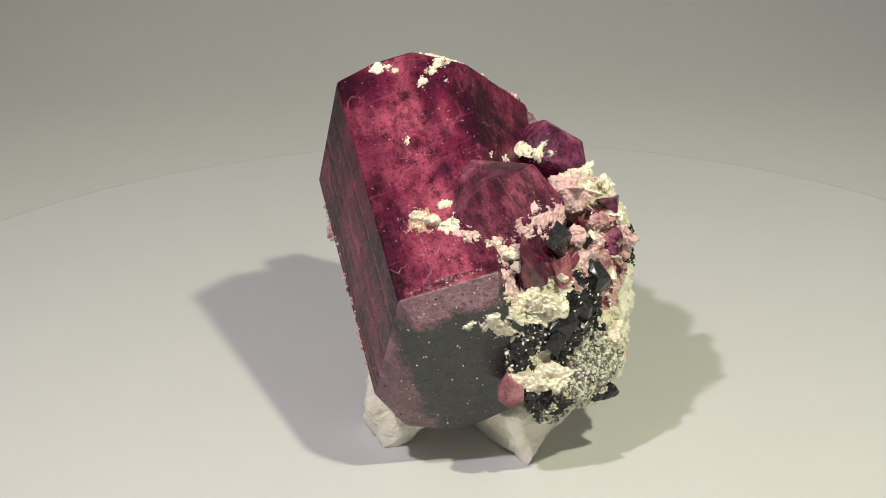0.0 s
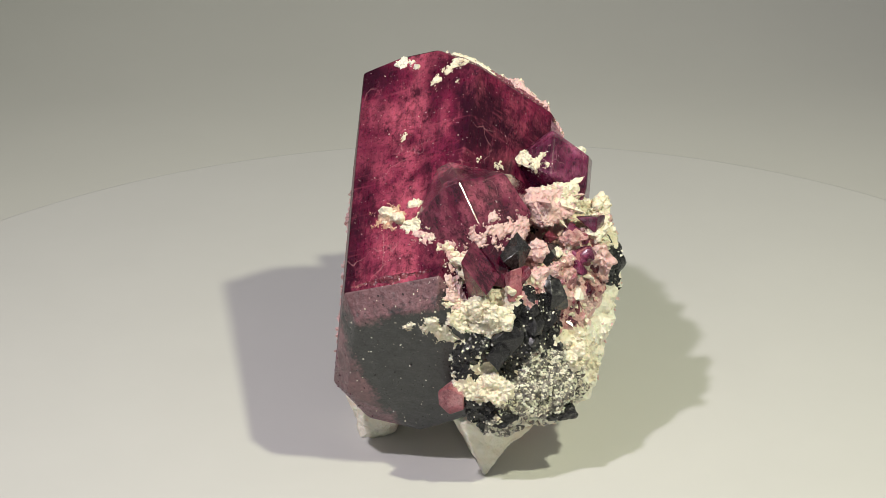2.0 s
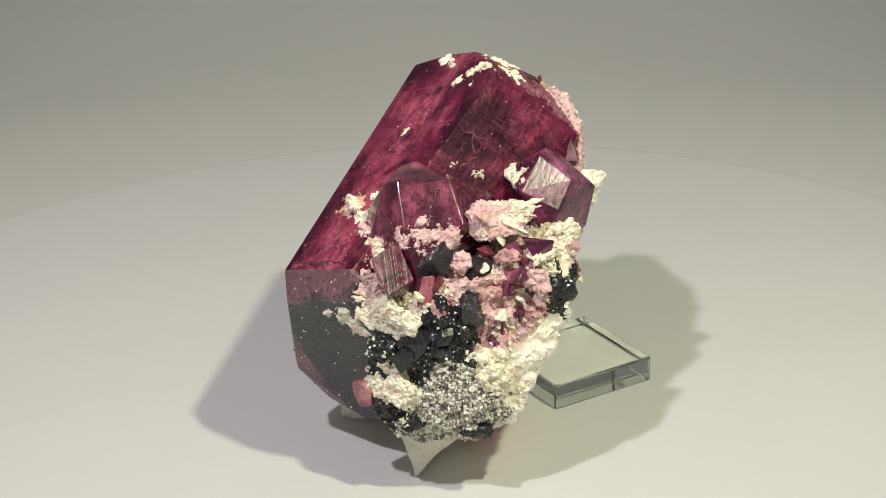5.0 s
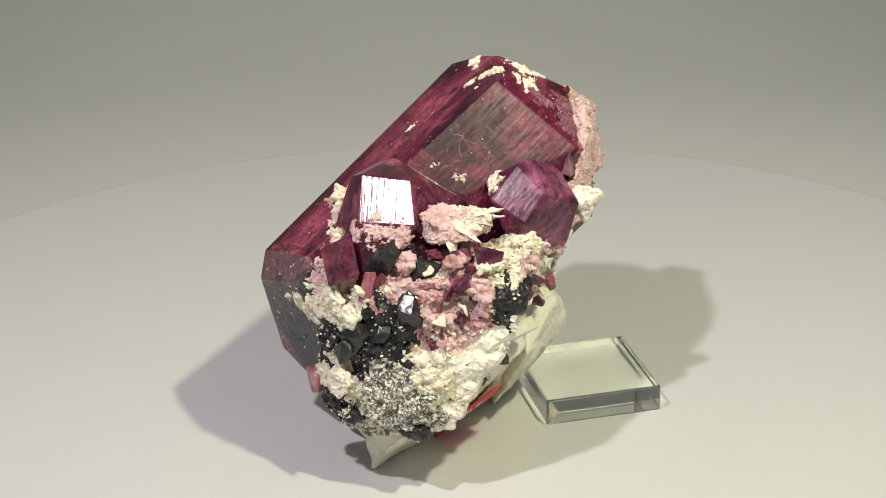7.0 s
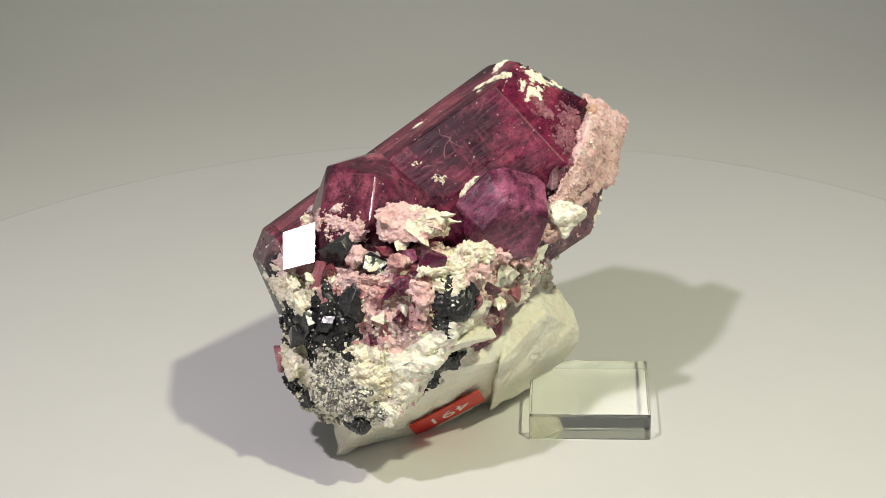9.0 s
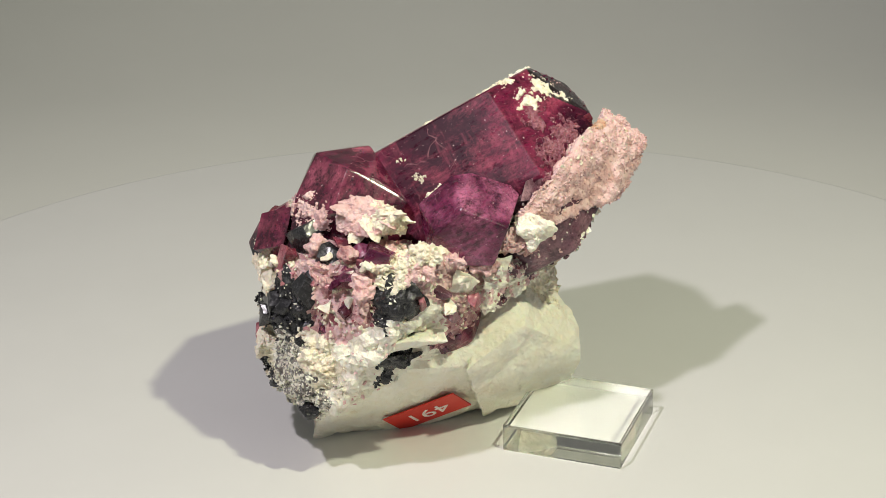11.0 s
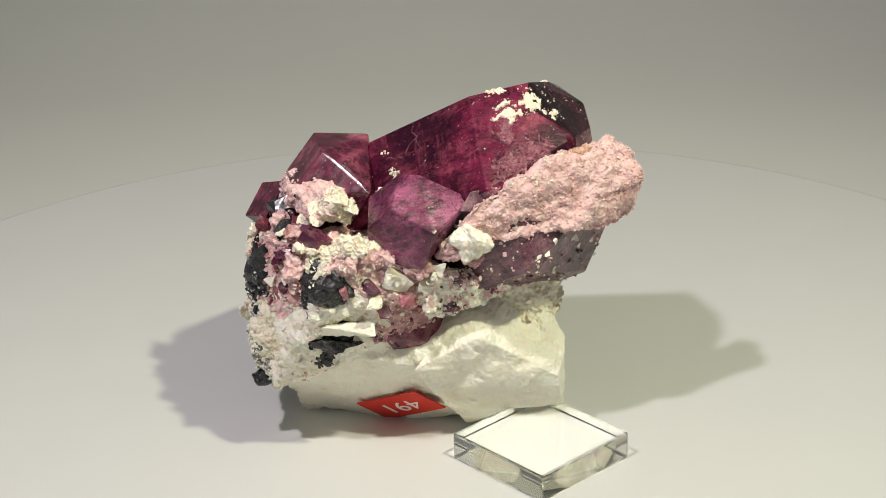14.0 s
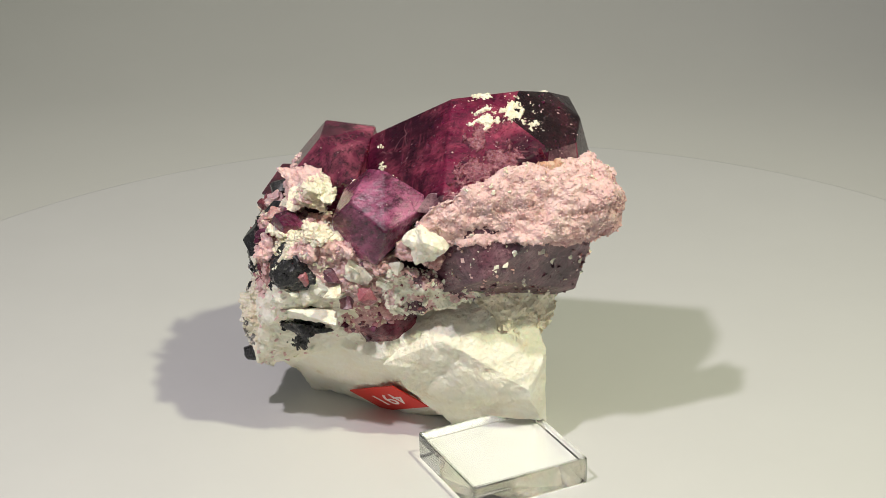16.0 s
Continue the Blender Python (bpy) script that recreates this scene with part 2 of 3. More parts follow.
def grains(name, host, count, lo, hi, material, parent, label, keep=None, seed=0, sink=0.2):
    """Small crystals strewn over the skin of a host mesh, joined into one part."""
    rnd = random.Random(seed)
    me = host.data
    tris = [p for p in me.polygons if keep is None or keep(p.center / MM, p.normal)]
    if not tris:
        count = 0
        cum = np.array([1.0])
    else:
        cum = np.cumsum([p.area for p in tris])
    verts, faces = [], []
    for _ in range(count):
        p = tris[min(int(np.searchsorted(cum, rnd.uniform(0, cum[-1]))), len(tris) - 1)]
        vs = [me.vertices[i].co / MM for i in p.vertices]
        a, b = rnd.random(), rnd.random()
        if a + b > 1:
            a, b = 1 - a, 1 - b
        q = vs[0] + (vs[1] - vs[0]) * a + (vs[2] - vs[0]) * b
        r = lo + (hi - lo) * rnd.random() ** 2.2
        m = Euler((rnd.uniform(0, 6.3), rnd.uniform(0, 6.3), rnd.uniform(0, 6.3))).to_matrix()
        sx, sy, sz = r * rnd.uniform(0.6, 1.0), r * rnd.uniform(0.6, 1.0), r * rnd.uniform(0.7, 1.5)
        k = len(verts)
        q = q + p.normal * r * sink
        for x, y, z in CHIP:
            verts.append((q + m @ Vector((x * sx * rnd.uniform(0.15, 1.0), y * sy * rnd.uniform(0.15, 1.0), z * sz * rnd.uniform(0.3, 0.9)))) * MM)
        faces += [tuple(k + i for i in f) for f in CHIP_FACES]
    mesh = bpy.data.meshes.new(name)
    mesh.from_pydata([tuple(v) for v in verts], [], faces)
    mesh.materials.append(material)
    ob = new(name, mesh)
    ob.parent = parent
    return tagged(ob, label, kind="stuff")


def axis_point(b, n, a):
    return BX * b + NX * n + AX * a


# ---- setting ----


def disc_mesh(r, top, bottom, seg=160):
    bm = bmesh.new()
    rings = [(0.02, top), (r - 1.2, top), (r - 0.4, top - 0.15), (r, top - 0.7), (r, bottom), (0.02, bottom)]
    loops = [[bm.verts.new((q * math.cos(2 * math.pi * i / seg), q * math.sin(2 * math.pi * i / seg), z)) for i in range(seg)] for q, z in rings]
    for a, b in zip(loops, loops[1:]):
        for i in range(seg):
            bm.faces.new((a[i], b[i], b[(i + 1) % seg], a[(i + 1) % seg]))
    bm.faces.new(loops[0])
    bm.faces.new(list(reversed(loops[-1])))
    bmesh.ops.recalc_face_normals(bm, faces=bm.faces)
    return bm


turntable = new("turntable")
tagged(turntable, "round white satin display turntable, slowly turning", "turntable")
part("turntable_plate", disc_mesh(134, 0.0, -9), TABLE, turntable, smooth=False)
part("turntable_foot", disc_mesh(92, -9.2, -20), TABLE, turntable)


def backdrop():
    """A seamless paper sweep: floor, curve and rear wall."""
    bm = bmesh.new()
    prof = [(-700, -20)] + [(y, -20) for y in (-350, 0, 230)]
    for i in range(1, 19):
        a = radians(5 * i)
        prof.append((230 + 270 * math.sin(a), -20 + 270 * (1 - math.cos(a))))
    prof += [(500, 460), (500, 800)]
    cols = []
    for x in (-800, -400, 0, 400, 800):
        cols.append([bm.verts.new((x, y, z)) for y, z in prof])
    for a, b in zip(cols, cols[1:]):
        for i in range(len(prof) - 1):
            bm.faces.new((a[i], b[i], b[i + 1], a[i + 1]))
    bmesh.ops.recalc_face_normals(bm, faces=bm.faces)
    bmesh.ops.solidify(bm, geom=bm.faces, thickness=1.0)
    return bm


sweep = part("backdrop", backdrop(), PAPER, None, "pale grey paper sweep behind the turntable", smooth=True, kind="structure")

# ---- the mineral specimen ----
specimen = new("mineral_specimen")
tagged(specimen, "large purple crystal cluster on white matrix, on a white turntable", "mineral")


def main_crystal():
    front = [(3.4, 44.9, -9.0), (19.5, 44.2, -10.0), (23.0, 30.0, -13.0), (20.0, 16.0, -15.0), (2.0, 13.5, -13.8), (-7.0, 28.0, -12.0)]
    back = [(3.4, 44.9, 39.7), (25.4, 44.2, 33.0), (32.0, 28.0, 34.0), (24.0, 14.5, 33.0), (2.0, 13.5, 33.5), (-7.0, 28.0, 35.5)]
    pts = [axis_point(*p) for p in front + back]
    for (b, n, _), a in zip(front, (-13.2, -14.0, -16.0, -17.0, -16.5, -15.0)):
        pts.append(axis_point(b + (11.0 - b) * 0.16, n + (29.0 - n) * 0.16, a))
    pts.append(axis_point(-4.9, 19.1, -13.9))
    pts += [axis_point(10.4, 44.6, 41.0), axis_point(17.1, 44.2, 40.6), axis_point(8.7, 39.2, 45.2), axis_point(12.3, 34.6, 46.3),
            axis_point(19.4, 32.7, 46.0), axis_point(22.0, 39.0, 41.0), axis_point(6.2, 18.9, 41.0), axis_point(20.0, 20.0, 42.0)]
    bm = faceted(pts, 0.25)
    bm.normal_update()
    for f in bm.faces:
        c, nrm = f.calc_center_median(), f.normal
        if nrm.dot(AX) < -0.25:
            f.material_index = 1
        elif nrm.dot(NX) < -0.3:
            f.material_index = 2
        elif nrm.dot(AX) > 0.3 and c.dot(BX) < 20 and c.dot(NX) > 30:
            f.material_index = 3
    return bm


part("main_crystal", main_crystal(), [PURPLE, ENDFACE, LILAC, DARKEND], specimen, "large six-sided purple crystal with a dark speckled end face")

part("crystal", faceted([(8.75, -19.55, 50.56), (6.6, -20.3, 49.6), (1.5, -19.4, 43.2), (3.3, -13, 49.8), (4.8, -11.2, 50.4), (14.73, -13.82, 50.24),
                         (19.56, -15.86, 44.63), (13.06, -22.67, 44.51), (14.4, -8.8, 48.2), (15.6, -4, 44.8), (17.5, -24, 35.1), (6, -25, 37), (18, -8, 38), (2, -12, 42), (10, -12, 34)], 0.2),
     BRIGHT, specimen, "purple prism crystal with mirror-bright striated faces")
part("crystal", faceted([(17.5, 6.4, 50.7), (18.5, 3.4, 50.6), (24, 5.2, 47), (24.6, 1, 42.9), (19.2, -2.1, 45.9), (23, 12.4, 43.5), (18.5, 10.7, 47.2),
                         (14, 14, 46.7), (23, 10, 37), (23, 0, 37), (13, 5, 37), (12, 2, 46.5)], 0.25),
     WINE, specimen, "stubby purple six-sided crystal")
part("crystal", faceted([(13, 6.4, 19.8), (12.3, 7.3, 24.1), (15, 6, 26), (19, 2, 26), (20, 0, 22), (18, 1, 18.5), (16, 4, 18.5), (17, 6, 21)], 0.2),
     RASPBERRY, specimen, "small raspberry red crystal in the matrix")
part("crystal", faceted([(10, -31.2, 20.4), (12.2, -31, 19.2), (12.2, -30.6, 16.4), (9.8, -30.6, 15.2), (8, -30.2, 16.6), (8, -30.6, 19.2), (10, -26, 20), (12, -26, 16), (8, -26, 17)], 0.2),
     ROSE, specimen, "small reddish pink crystal")
part("crystal", faceted([(28.6, -15.2, 18), (27.6, -13.6, 19.4), (27.4, -16.8, 19.2), (27.8, -14, 16.4), (27.2, -16.6, 16.6), (24, -15, 18)], 0.3), ROSE, specimen, "small reddish pink crystal")

BODY = [(13, -30, 13.5), (10, -30, 20), (13, -29.5, 27), (19, -26, 33), (23, -21, 37), (26, -23, 17), (25, -22, 14), (16, -24, 8.5), (22.5, -20.5, 10), (28.5, -16, 12),
        (30, -15, 15), (30.5, -9, 23), (32, -6, 29), (31.5, -5, 35), (30, -3, 40), (25, 0, 41), (19, 10, 36), (15, 8, 26), (13, 6.5, 21), (11, -20, 38), (6, -24, 34)]
body = part("matrix", lump(BODY, 0.75, 3, 1.2, 0.22, 1.5, 0.3, 1), CREAM, specimen, "rough pink, cream and black matrix")

BASE = [(13, -22, 0), (6, -1, 0), (4.5, -3, 0), (-2, 11, 0), (-8.6, 12.8, 0), (-3, 21, 3), (2, 23.6, 9.8), (2.6, 23.6, 12.4), (-3, 21.3, 17.6), (-8, 16, 14),
        (18, 4, 17), (24, -14, 17.5), (21, -20, 9), (9, -22, 9), (4, -18, 13), (12, 6, 21), (0, 15, 27), (-6, 13, 27), (12.5, 13.5, 22), (9, 9, 25.5)]
base = part("base_rock", lump(BASE, 0.7, 1, 0.7, 0.14, 0.7, 0.15, 4), WHITE, specimen, "white to cream feldspar base")
part("base_block", lump([(4.6, 6.6, 0.3), (-2, 11.4, 0.3), (-8.8, 13.2, 0.3), (-3.2, 21.8, 3), (2.1, 23.8, 9.8), (2.7, 23.8, 12.4), (-3, 21.6, 17.8), (18.6, 5.0, 16.4), (14.5, 8.0, 20.5),
                          (13, 14.2, 22.2), (9.4, 9.4, 25), (0, 15.6, 26), (12.0, 6.2, 8.0)], 0.6, 2, 0.6, 0.16, 0.6, 0.2, 24), WHITE, specimen, "cream white feldspar block with a rough broken face")
part("base_foot", lump([(-10.8, -15.3, 0), (-14.5, -6, 0.5), (-6, -13, 0), (-6, -8, 0), (-13.5, -14, 7), (-3, -16, 6), (-13, -7, 14), (-1, -10, 12), (-3, -15, 11)], 0.8, 1, 0.6, 0.3, 0.5, 0.5, 8), WHITE, specimen, "pale greenish white foot of matrix")
part("base_neck", lump([(-8, 17, 18), (2, 19, 18), (4, 12, 18), (-6, 10, 18), (-10, 19, 29), (3, 17, 31), (6, 10, 30), (-6, 10, 30)], 0.8, 3, 0.8, 0.3, 0.8, 0.5, 9), CREAM, specimen, "cream granular neck under the crystal")

crumble = part("white_crumble", lump([(21.5, 11, 36.5), (21, 9, 32), (14.5, 12.5, 34.5), (14, 12, 29.5), (18, 8, 26), (10, 14.5, 28), (7, 17.5, 29.5), (10, 12, 26), (17, 5, 30), (12, 6, 30)],
                                      0.5, 1, 0.9, 0.35, 0.9, 0.4, 14), [WHITE, PINKROCK, LILAC], specimen, "crumbly white and pink matrix under the crystal")
crumble.data.polygons.foreach_set("material_index", [0 if (k := noise.fractal(p.center / MM * 0.22, 0.8, 2.2, 4)) > -0.05 else 1 if k > -0.4 else 2 for p in crumble.data.polygons])
grains("crumble_grit", crumble, 500, 0.12, 0.6, WHITE, specimen, "white grains", None, 76, 0.2)
grains("crumble_grit", crumble, 70, 0.12, 0.5, ROSE, specimen, "rose grains", None, 77, 0.2)
druse = part("pink_druse", lump([axis_point(*p) for p in ((19.4, 31.4, 46.4), (12, 32.0, 48.7), (12.5, 24.2, 52.2), (8, 25.6, 51.0), (4, 22, 46), (8, 18.5, 45), (16, 19, 45), (22, 19, 41),
                                (27, 20.0, 34), (30.5, 21.5, 28), (32.0, 23.5, 27), (33.2, 26, 31), (31, 27.6, 37), (26, 29.8, 42.5))],
                               0.5, 2, 1.3, 0.17, 0.8, 0.35, 6), PINKROCK, specimen, "sugary pink druse of tiny crystals")
part("white_chip", lump([(18.3, 15, 44.8), (20.4, 18.4, 43), (17.4, 20, 41), (16.5, 16, 37.2), (19.8, 15.8, 38), (20.6, 13.2, 41.6), (14, 13.4, 42.6), (14, 17.6, 40)], 0.5, 2, 0.9, 0.3, 0.5, 0.4, 3), WHITE, specimen, "cream white chip")
part("black_crystal", blob((28.6, -4.6, 34.2), (3.2, 5.0, 4.6), 0.7, 0.8, 0.3, 0.7, 0.4, 5), BLACK, specimen)

# ---- the matrix: which mineral lies where ----
SHINY = rock_material("black_mica", [(0.3, (0.006, 0.006, 0.007)), (0.6, (0.018, 0.018, 0.020)), (0.9, (0.06, 0.06, 0.065))], 0.24, 0.5, 0.04, 1.2, 0.0)
AMBER = rock_material("orange_stained_crust", [(0.25, (0.50, 0.22, 0.12)), (0.5, (0.68, 0.40, 0.28)), (0.8, (0.76, 0.60, 0.48))], 0.5)
ROSY = rock_material("rosy_matrix", [(0.28, (0.20, 0.045, 0.07)), (0.45, (0.50, 0.20, 0.22)), (0.62, (0.72, 0.46, 0.44)), (0.75, (0.82, 0.72, 0.62))], 0.45, 0.4, 0.6)
SEEDS = [
    (CREAM, [(16, -26, 31), (17, -28, 18), (16, -25, 34), (15, -28, 21), (28, -17, 23), (31, -6, 37), (9, -26, 29), (25, -2, 40), (26, -6, 39), (14, -26, 37), (29, -18, 19)]),
    (PEPPER, [(21, -26, 17), (26, -22, 14), (24, -23, 20), (23, -24, 16), (22, -24, 22), (27, -20, 20), (24, -22, 12), (27, -19, 13), (18, -28, 12)]),
    (BLACK, [(19, -26, 24), (21, -25, 30), (23, -25, 26), (18, -28, 25), (23, -24, 32), (13, -30, 25), (15, -29, 15), (30, -7, 34), (26, -6, 22)]),
    (ROSY, [(25, -18, 35), (27, -14, 37), (18, -21, 37), (25, -17, 31), (28, -9, 38), (20, -22, 36), (21, 2, 24), (20, -11, 39), (29, -11, 33)]),
    (PINKROCK, [(20, -19, 39), (23, -20, 36), (26, -5, 41), (22, -10, 40), (27, -15, 33), (22, 5, 33), (24, 3, 34), (28, -13, 28), (27, 1, 37), (19, 10, 35), (24, -16, 38)]),
    (WHITE, [(24, -14, 12), (21, -11, 14), (28, -14, 13), (29, -13, 24), (29, 0, 31), (30, -7, 27), (25, 1, 25), (30, -10, 21), (22, -3, 19)]),
]
SEED_LIST = [(Vector(p), i) for i, (_, pts) in enumerate(SEEDS) for p in pts]


def mineral_at(c):
    q = c + noise.noise_vector(c * 0.35) * 2.6 + noise.noise_vector(c * 1.1) * 0.9
    return min(SEED_LIST, key=lambda s: (s[0] - q).length_squared)[1]


REGION = [mineral_at(p.center / MM) for p in body.data.polygons]
body.data.materials.clear()
for m, _ in SEEDS:
    body.data.materials.append(m)
body.data.polygons.foreach_set("material_index", REGION)


def strewn(i, name, count, lo, hi, material, label, seed, sink=0.2):
    kept = {tuple(round(x, 3) for x in p.center / MM) for p in body.data.polygons if p.material_index == i}
    return grains(name, body, count, lo, hi, material, specimen, label, lambda c, n: tuple(round(x, 3) for x in c) in kept, seed, sink)


strewn(0, "cream_grains", 2200, 0.10, 0.5, CREAM, "crumbly cream crust", 11)
strewn(1, "salt_grains", 2000, 0.10, 0.42, WHITE, "fine white grains on dark crust", 12)
strewn(2, "black_grains", 300, 0.12, 0.6, BLACK, "angular black crystals", 13, 0.0)
strewn(2, "white_specks", 220, 0.12, 0.4, WHITE, "white specks on the black crystals", 19, 0.3)
strewn(3, "rose_grains", 320, 0.15, 0.7, ROSE, "small rose red crystals", 14, 0.0)
strewn(3, "purple_grains", 110, 0.25, 1.0, WINE, "small purple crystals", 15, 0.0)
strewn(4, "pink_grains", 1100, 0.12, 0.6, PINKROCK, "small pink crystals", 16)
strewn(5, "white_grains", 220, 0.10, 0.5, WHITE, "white grains", 17)
strewn(4, "cream_flakes", 360, 0.12, 0.6, CREAM, "cream flakes", 20)
strewn(3, "cream_flakes", 420, 0.12, 0.6, CREAM, "cream flakes", 21)
strewn(5, "pink_flakes", 90, 0.12, 0.6, PINKROCK, "pink flakes", 22)

# ---- larger pieces that sit in the matrix ----
LEDGE = [(24.4, -4.4, 46.2), (22.6, -3.6, 45.6), (23.6, -6.5, 46.2), (19.5, -14.9, 46.4), (17.5, -10, 46.5), (16, -14, 44), (24.4, -11.0, 42.4), (25, -8, 43.2), (22, -15, 42), (18, -6, 44), (22, -4, 42), (17, -10, 41)]
ledge = part("pink_ledge", lump(LEDGE, 0.4, 0, 0.7, 0.35, 0.6, 0.5, 12), [PINKROCK, CREAM], specimen, "pink ledge of druse with a cream tip")
ledge.data.polygons.foreach_set("material_index", [1 if (p.center / MM).y + 3 * noise.noise(p.center / MM * 0.5) > -9.0 else 0 for p in ledge.data.polygons])
for sd, mat, tip, root in ((151, CREAM, (25.2, -3.2, 46.7), (21.5, -7.5, 45.2)), (152, CREAM, (26.6, -8.2, 42.4), (22.5, -9.5, 44.0)), (153, PINKROCK, (22.6, -15.6, 46.6), (19.5, -12, 45)),
                           (154, CREAM, (24.6, -12.6, 41.4), (21.5, -11.0, 43.5)), (155, PINKROCK, (26.0, -5.6, 44.6), (21.5, -7.5, 44.4)), (156, WHITE, (23.6, -2.0, 44.6), (20, -6, 44.2))):
    tip, root = Vector(tip), Vector(root)
    side = (tip - root).cross(Vector((0.2, 0.4, 0.9))).normalized()
    part("ledge_spike", lump([tip, root + side * 2.0, root - side * 2.0, root + Vector((0, 0, 1.2)), root - Vector((0, 0, 1.4)), tip.lerp(root, 0.35) + side * 1.0, tip.lerp(root, 0.3) - side * 1.1 - Vector((0, 0, 0.6))],
                             0.4, 0, 0.35, 0.6, 0.4, 0.7, sd), mat, specimen)
grains("ledge_grains", ledge, 300, 0.12, 0.4, PINKROCK, specimen, "sugary pink grains", lambda c, n: c.y < -7, 31)
grains("ledge_grains", ledge, 200, 0.12, 0.4, CREAM, specimen, "cream grains", lambda c, n: c.y > -9, 32)
part("cream_patch", blob((13.4, -26.9, 37.2), (1.7, 1.3, 2.0), 0.34, 0.8, 0.7, 0.7, 1.0, 39), CREAM, specimen)
part("cream_patch", blob((14.2, -28.2, 32.8), (3.2, 1.3, 2.8), 0.34, 0.8, 0.7, 0.7, 1.0, 40), CREAM, specimen)
part("cream_patch", blob((15.6, -28.4, 19.6), (4.6, 2.0, 2.5), 0.34, 0.8, 0.7, 0.7, 1.0, 42), CREAM, specimen, "thick cream crust")
part("cream_patch", blob((27.2, -17.5, 21.8), (2.2, 4.0, 3.2), 0.34, 0.8, 0.7, 0.7, 1.0, 43), CREAM, specimen, "thick cream crust")
part("cream_patch", blob((27.0, -0.4, 40.6), (2.0, 3.0, 2.0), 0.34, 0.8, 0.7, 0.7, 1.0, 46), CREAM, specimen)
part("cream_patch", blob((28.4, -7.6, 39.2), (1.8, 3.2, 1.4), 0.34, 0.8, 0.7, 0.7, 1.0, 47), CREAM, specimen)
part("white_ledge", lump([(30.0, -3, 27.0), (31.2, -8, 26.6), (30, -13, 24.4), (28, -15, 22.4), (29, -8, 24.4), (26, 3, 25.2), (25, 2, 27), (22, -6, 25), (22, -12, 23)], 0.6, 1, 0.4, 0.3, 0.3, 0.5, 48), WHITE, specimen, "smooth white ledge")
part("dark_lens", lump([(28.6, -5.5, 23.8), (28.8, -10, 22.4), (27.2, -12, 21.2), (27.6, -4, 21), (26, -9, 20), (23, -1, 22), (21, -6, 21)], 0.6, 1, 0.5, 0.4, 0.5, 0.6, 49), SHINY, specimen)
part("white_shard", faceted([(20.5, 13, 38), (19, 9, 36), (21.5, 8, 36.5), (20.4, 12, 35), (18, 11, 36)], 0.15, 0.25, 2), WHITE, specimen)
part("white_shard", faceted([(24, 4, 37), (22, 8, 34), (24.3, 3, 33), (22, 6, 32), (19, 5, 34)], 0.15, 0.3, 3), WHITE, specimen)
part("crystal", faceted([(21.8, 2.2, 39.4), (24.2, 0, 37), (22.6, 6.5, 35.6), (19.5, 6.4, 38.6), (20, 5, 32), (16, 2, 36)], 0.2), LILAC, specimen, "greyish lilac crystal wedge")
part("crystal", faceted([(17.4, 9.8, 36.2), (20, 6, 37), (14.8, 10.4, 32.0), (12.7, 9.8, 31.6), (18, 6.6, 32), (12, 6, 34)], 0.2), LILAC, specimen, "greyish lilac crystal wedge")
part("crystal", faceted([(28.6, -8.8, 42.2), (29.3, -5.6, 41.4), (28.6, -10.2, 39.8), (29, -6, 39.4), (25, -9, 42), (25, -5, 40)], 0.2), WINE, specimen, "small deep purple crystal")
part("crystal", faceted([(27.8, -12.8, 38.6), (28.2, -10.6, 37.4), (28.2, -13.6, 35.4), (28.4, -11, 34.8), (25, -14, 37), (25, -10, 36)], 0.2), ROSE, specimen, "rose pink crystal")
part("crystal", faceted([(18.5, -24.6, 38.6), (20, -23.2, 38.8), (18.4, -26, 33.8), (20.4, -24.8, 33.4), (17, -23, 37), (17, -22, 33)], 0.2), ROSE, specimen, "slender rose crystal")


def shard(centre, r, seed, flat=1.0, chip=0.0):
    """An angular broken crystal."""
    rnd = random.Random(seed)
    turn = Euler((rnd.uniform(0, 6.3), rnd.uniform(0, 6.3), rnd.uniform(0, 6.3))).to_matrix()
    pts = []
    for _ in range(11):
        v = Vector((rnd.gauss(0, 1), rnd.gauss(0, 1), rnd.gauss(0, 1))).normalized() * r * rnd.uniform(0.8, 1.45)
        pts.append(Vector(centre) + turn @ Vector((v.x, v.y * 0.8, v.z * flat)))
    return faceted(pts, 0.06, chip, seed)


def blocky(centre, half, normal, spin, seed):
    """A stubby crystal block with one clean face along a normal; the other faces are a little askew."""
    n = Vector(normal).normalized()
    u = n.cross(Vector((0, 0, 1))).normalized()
    u = (Matrix.Rotation(spin, 3, n) @ u).normalized()
    w = n.cross(u)
    rnd = random.Random(seed)
    pts = []
    for x, y, z in CHIP:
        k, wide = (0.35, 0.7) if x > 0 else (3.2, 1.15)
        pts.append(Vector(centre) + n * x * half[0] * k + u * y * half[1] * wide * rnd.uniform(0.5, 1.1) + w * z * half[2] * wide * rnd.uniform(0.5, 1.1))
    for _ in range(3):
        pts.append(Vector(centre) - n * half[0] * rnd.uniform(0.3, 1.4) + u * half[1] * rnd.uniform(-1.2, 1.2) + w * half[2] * rnd.uniform(-1.2, 1.2))
    bm = faceted(pts, 0.07)
    refine(bm, 0.7)
    for v in bm.verts:
        v.co += noise.noise_vector(v.co * 0.7 + Vector((seed, 0, 0))) * 0.10
    return bm


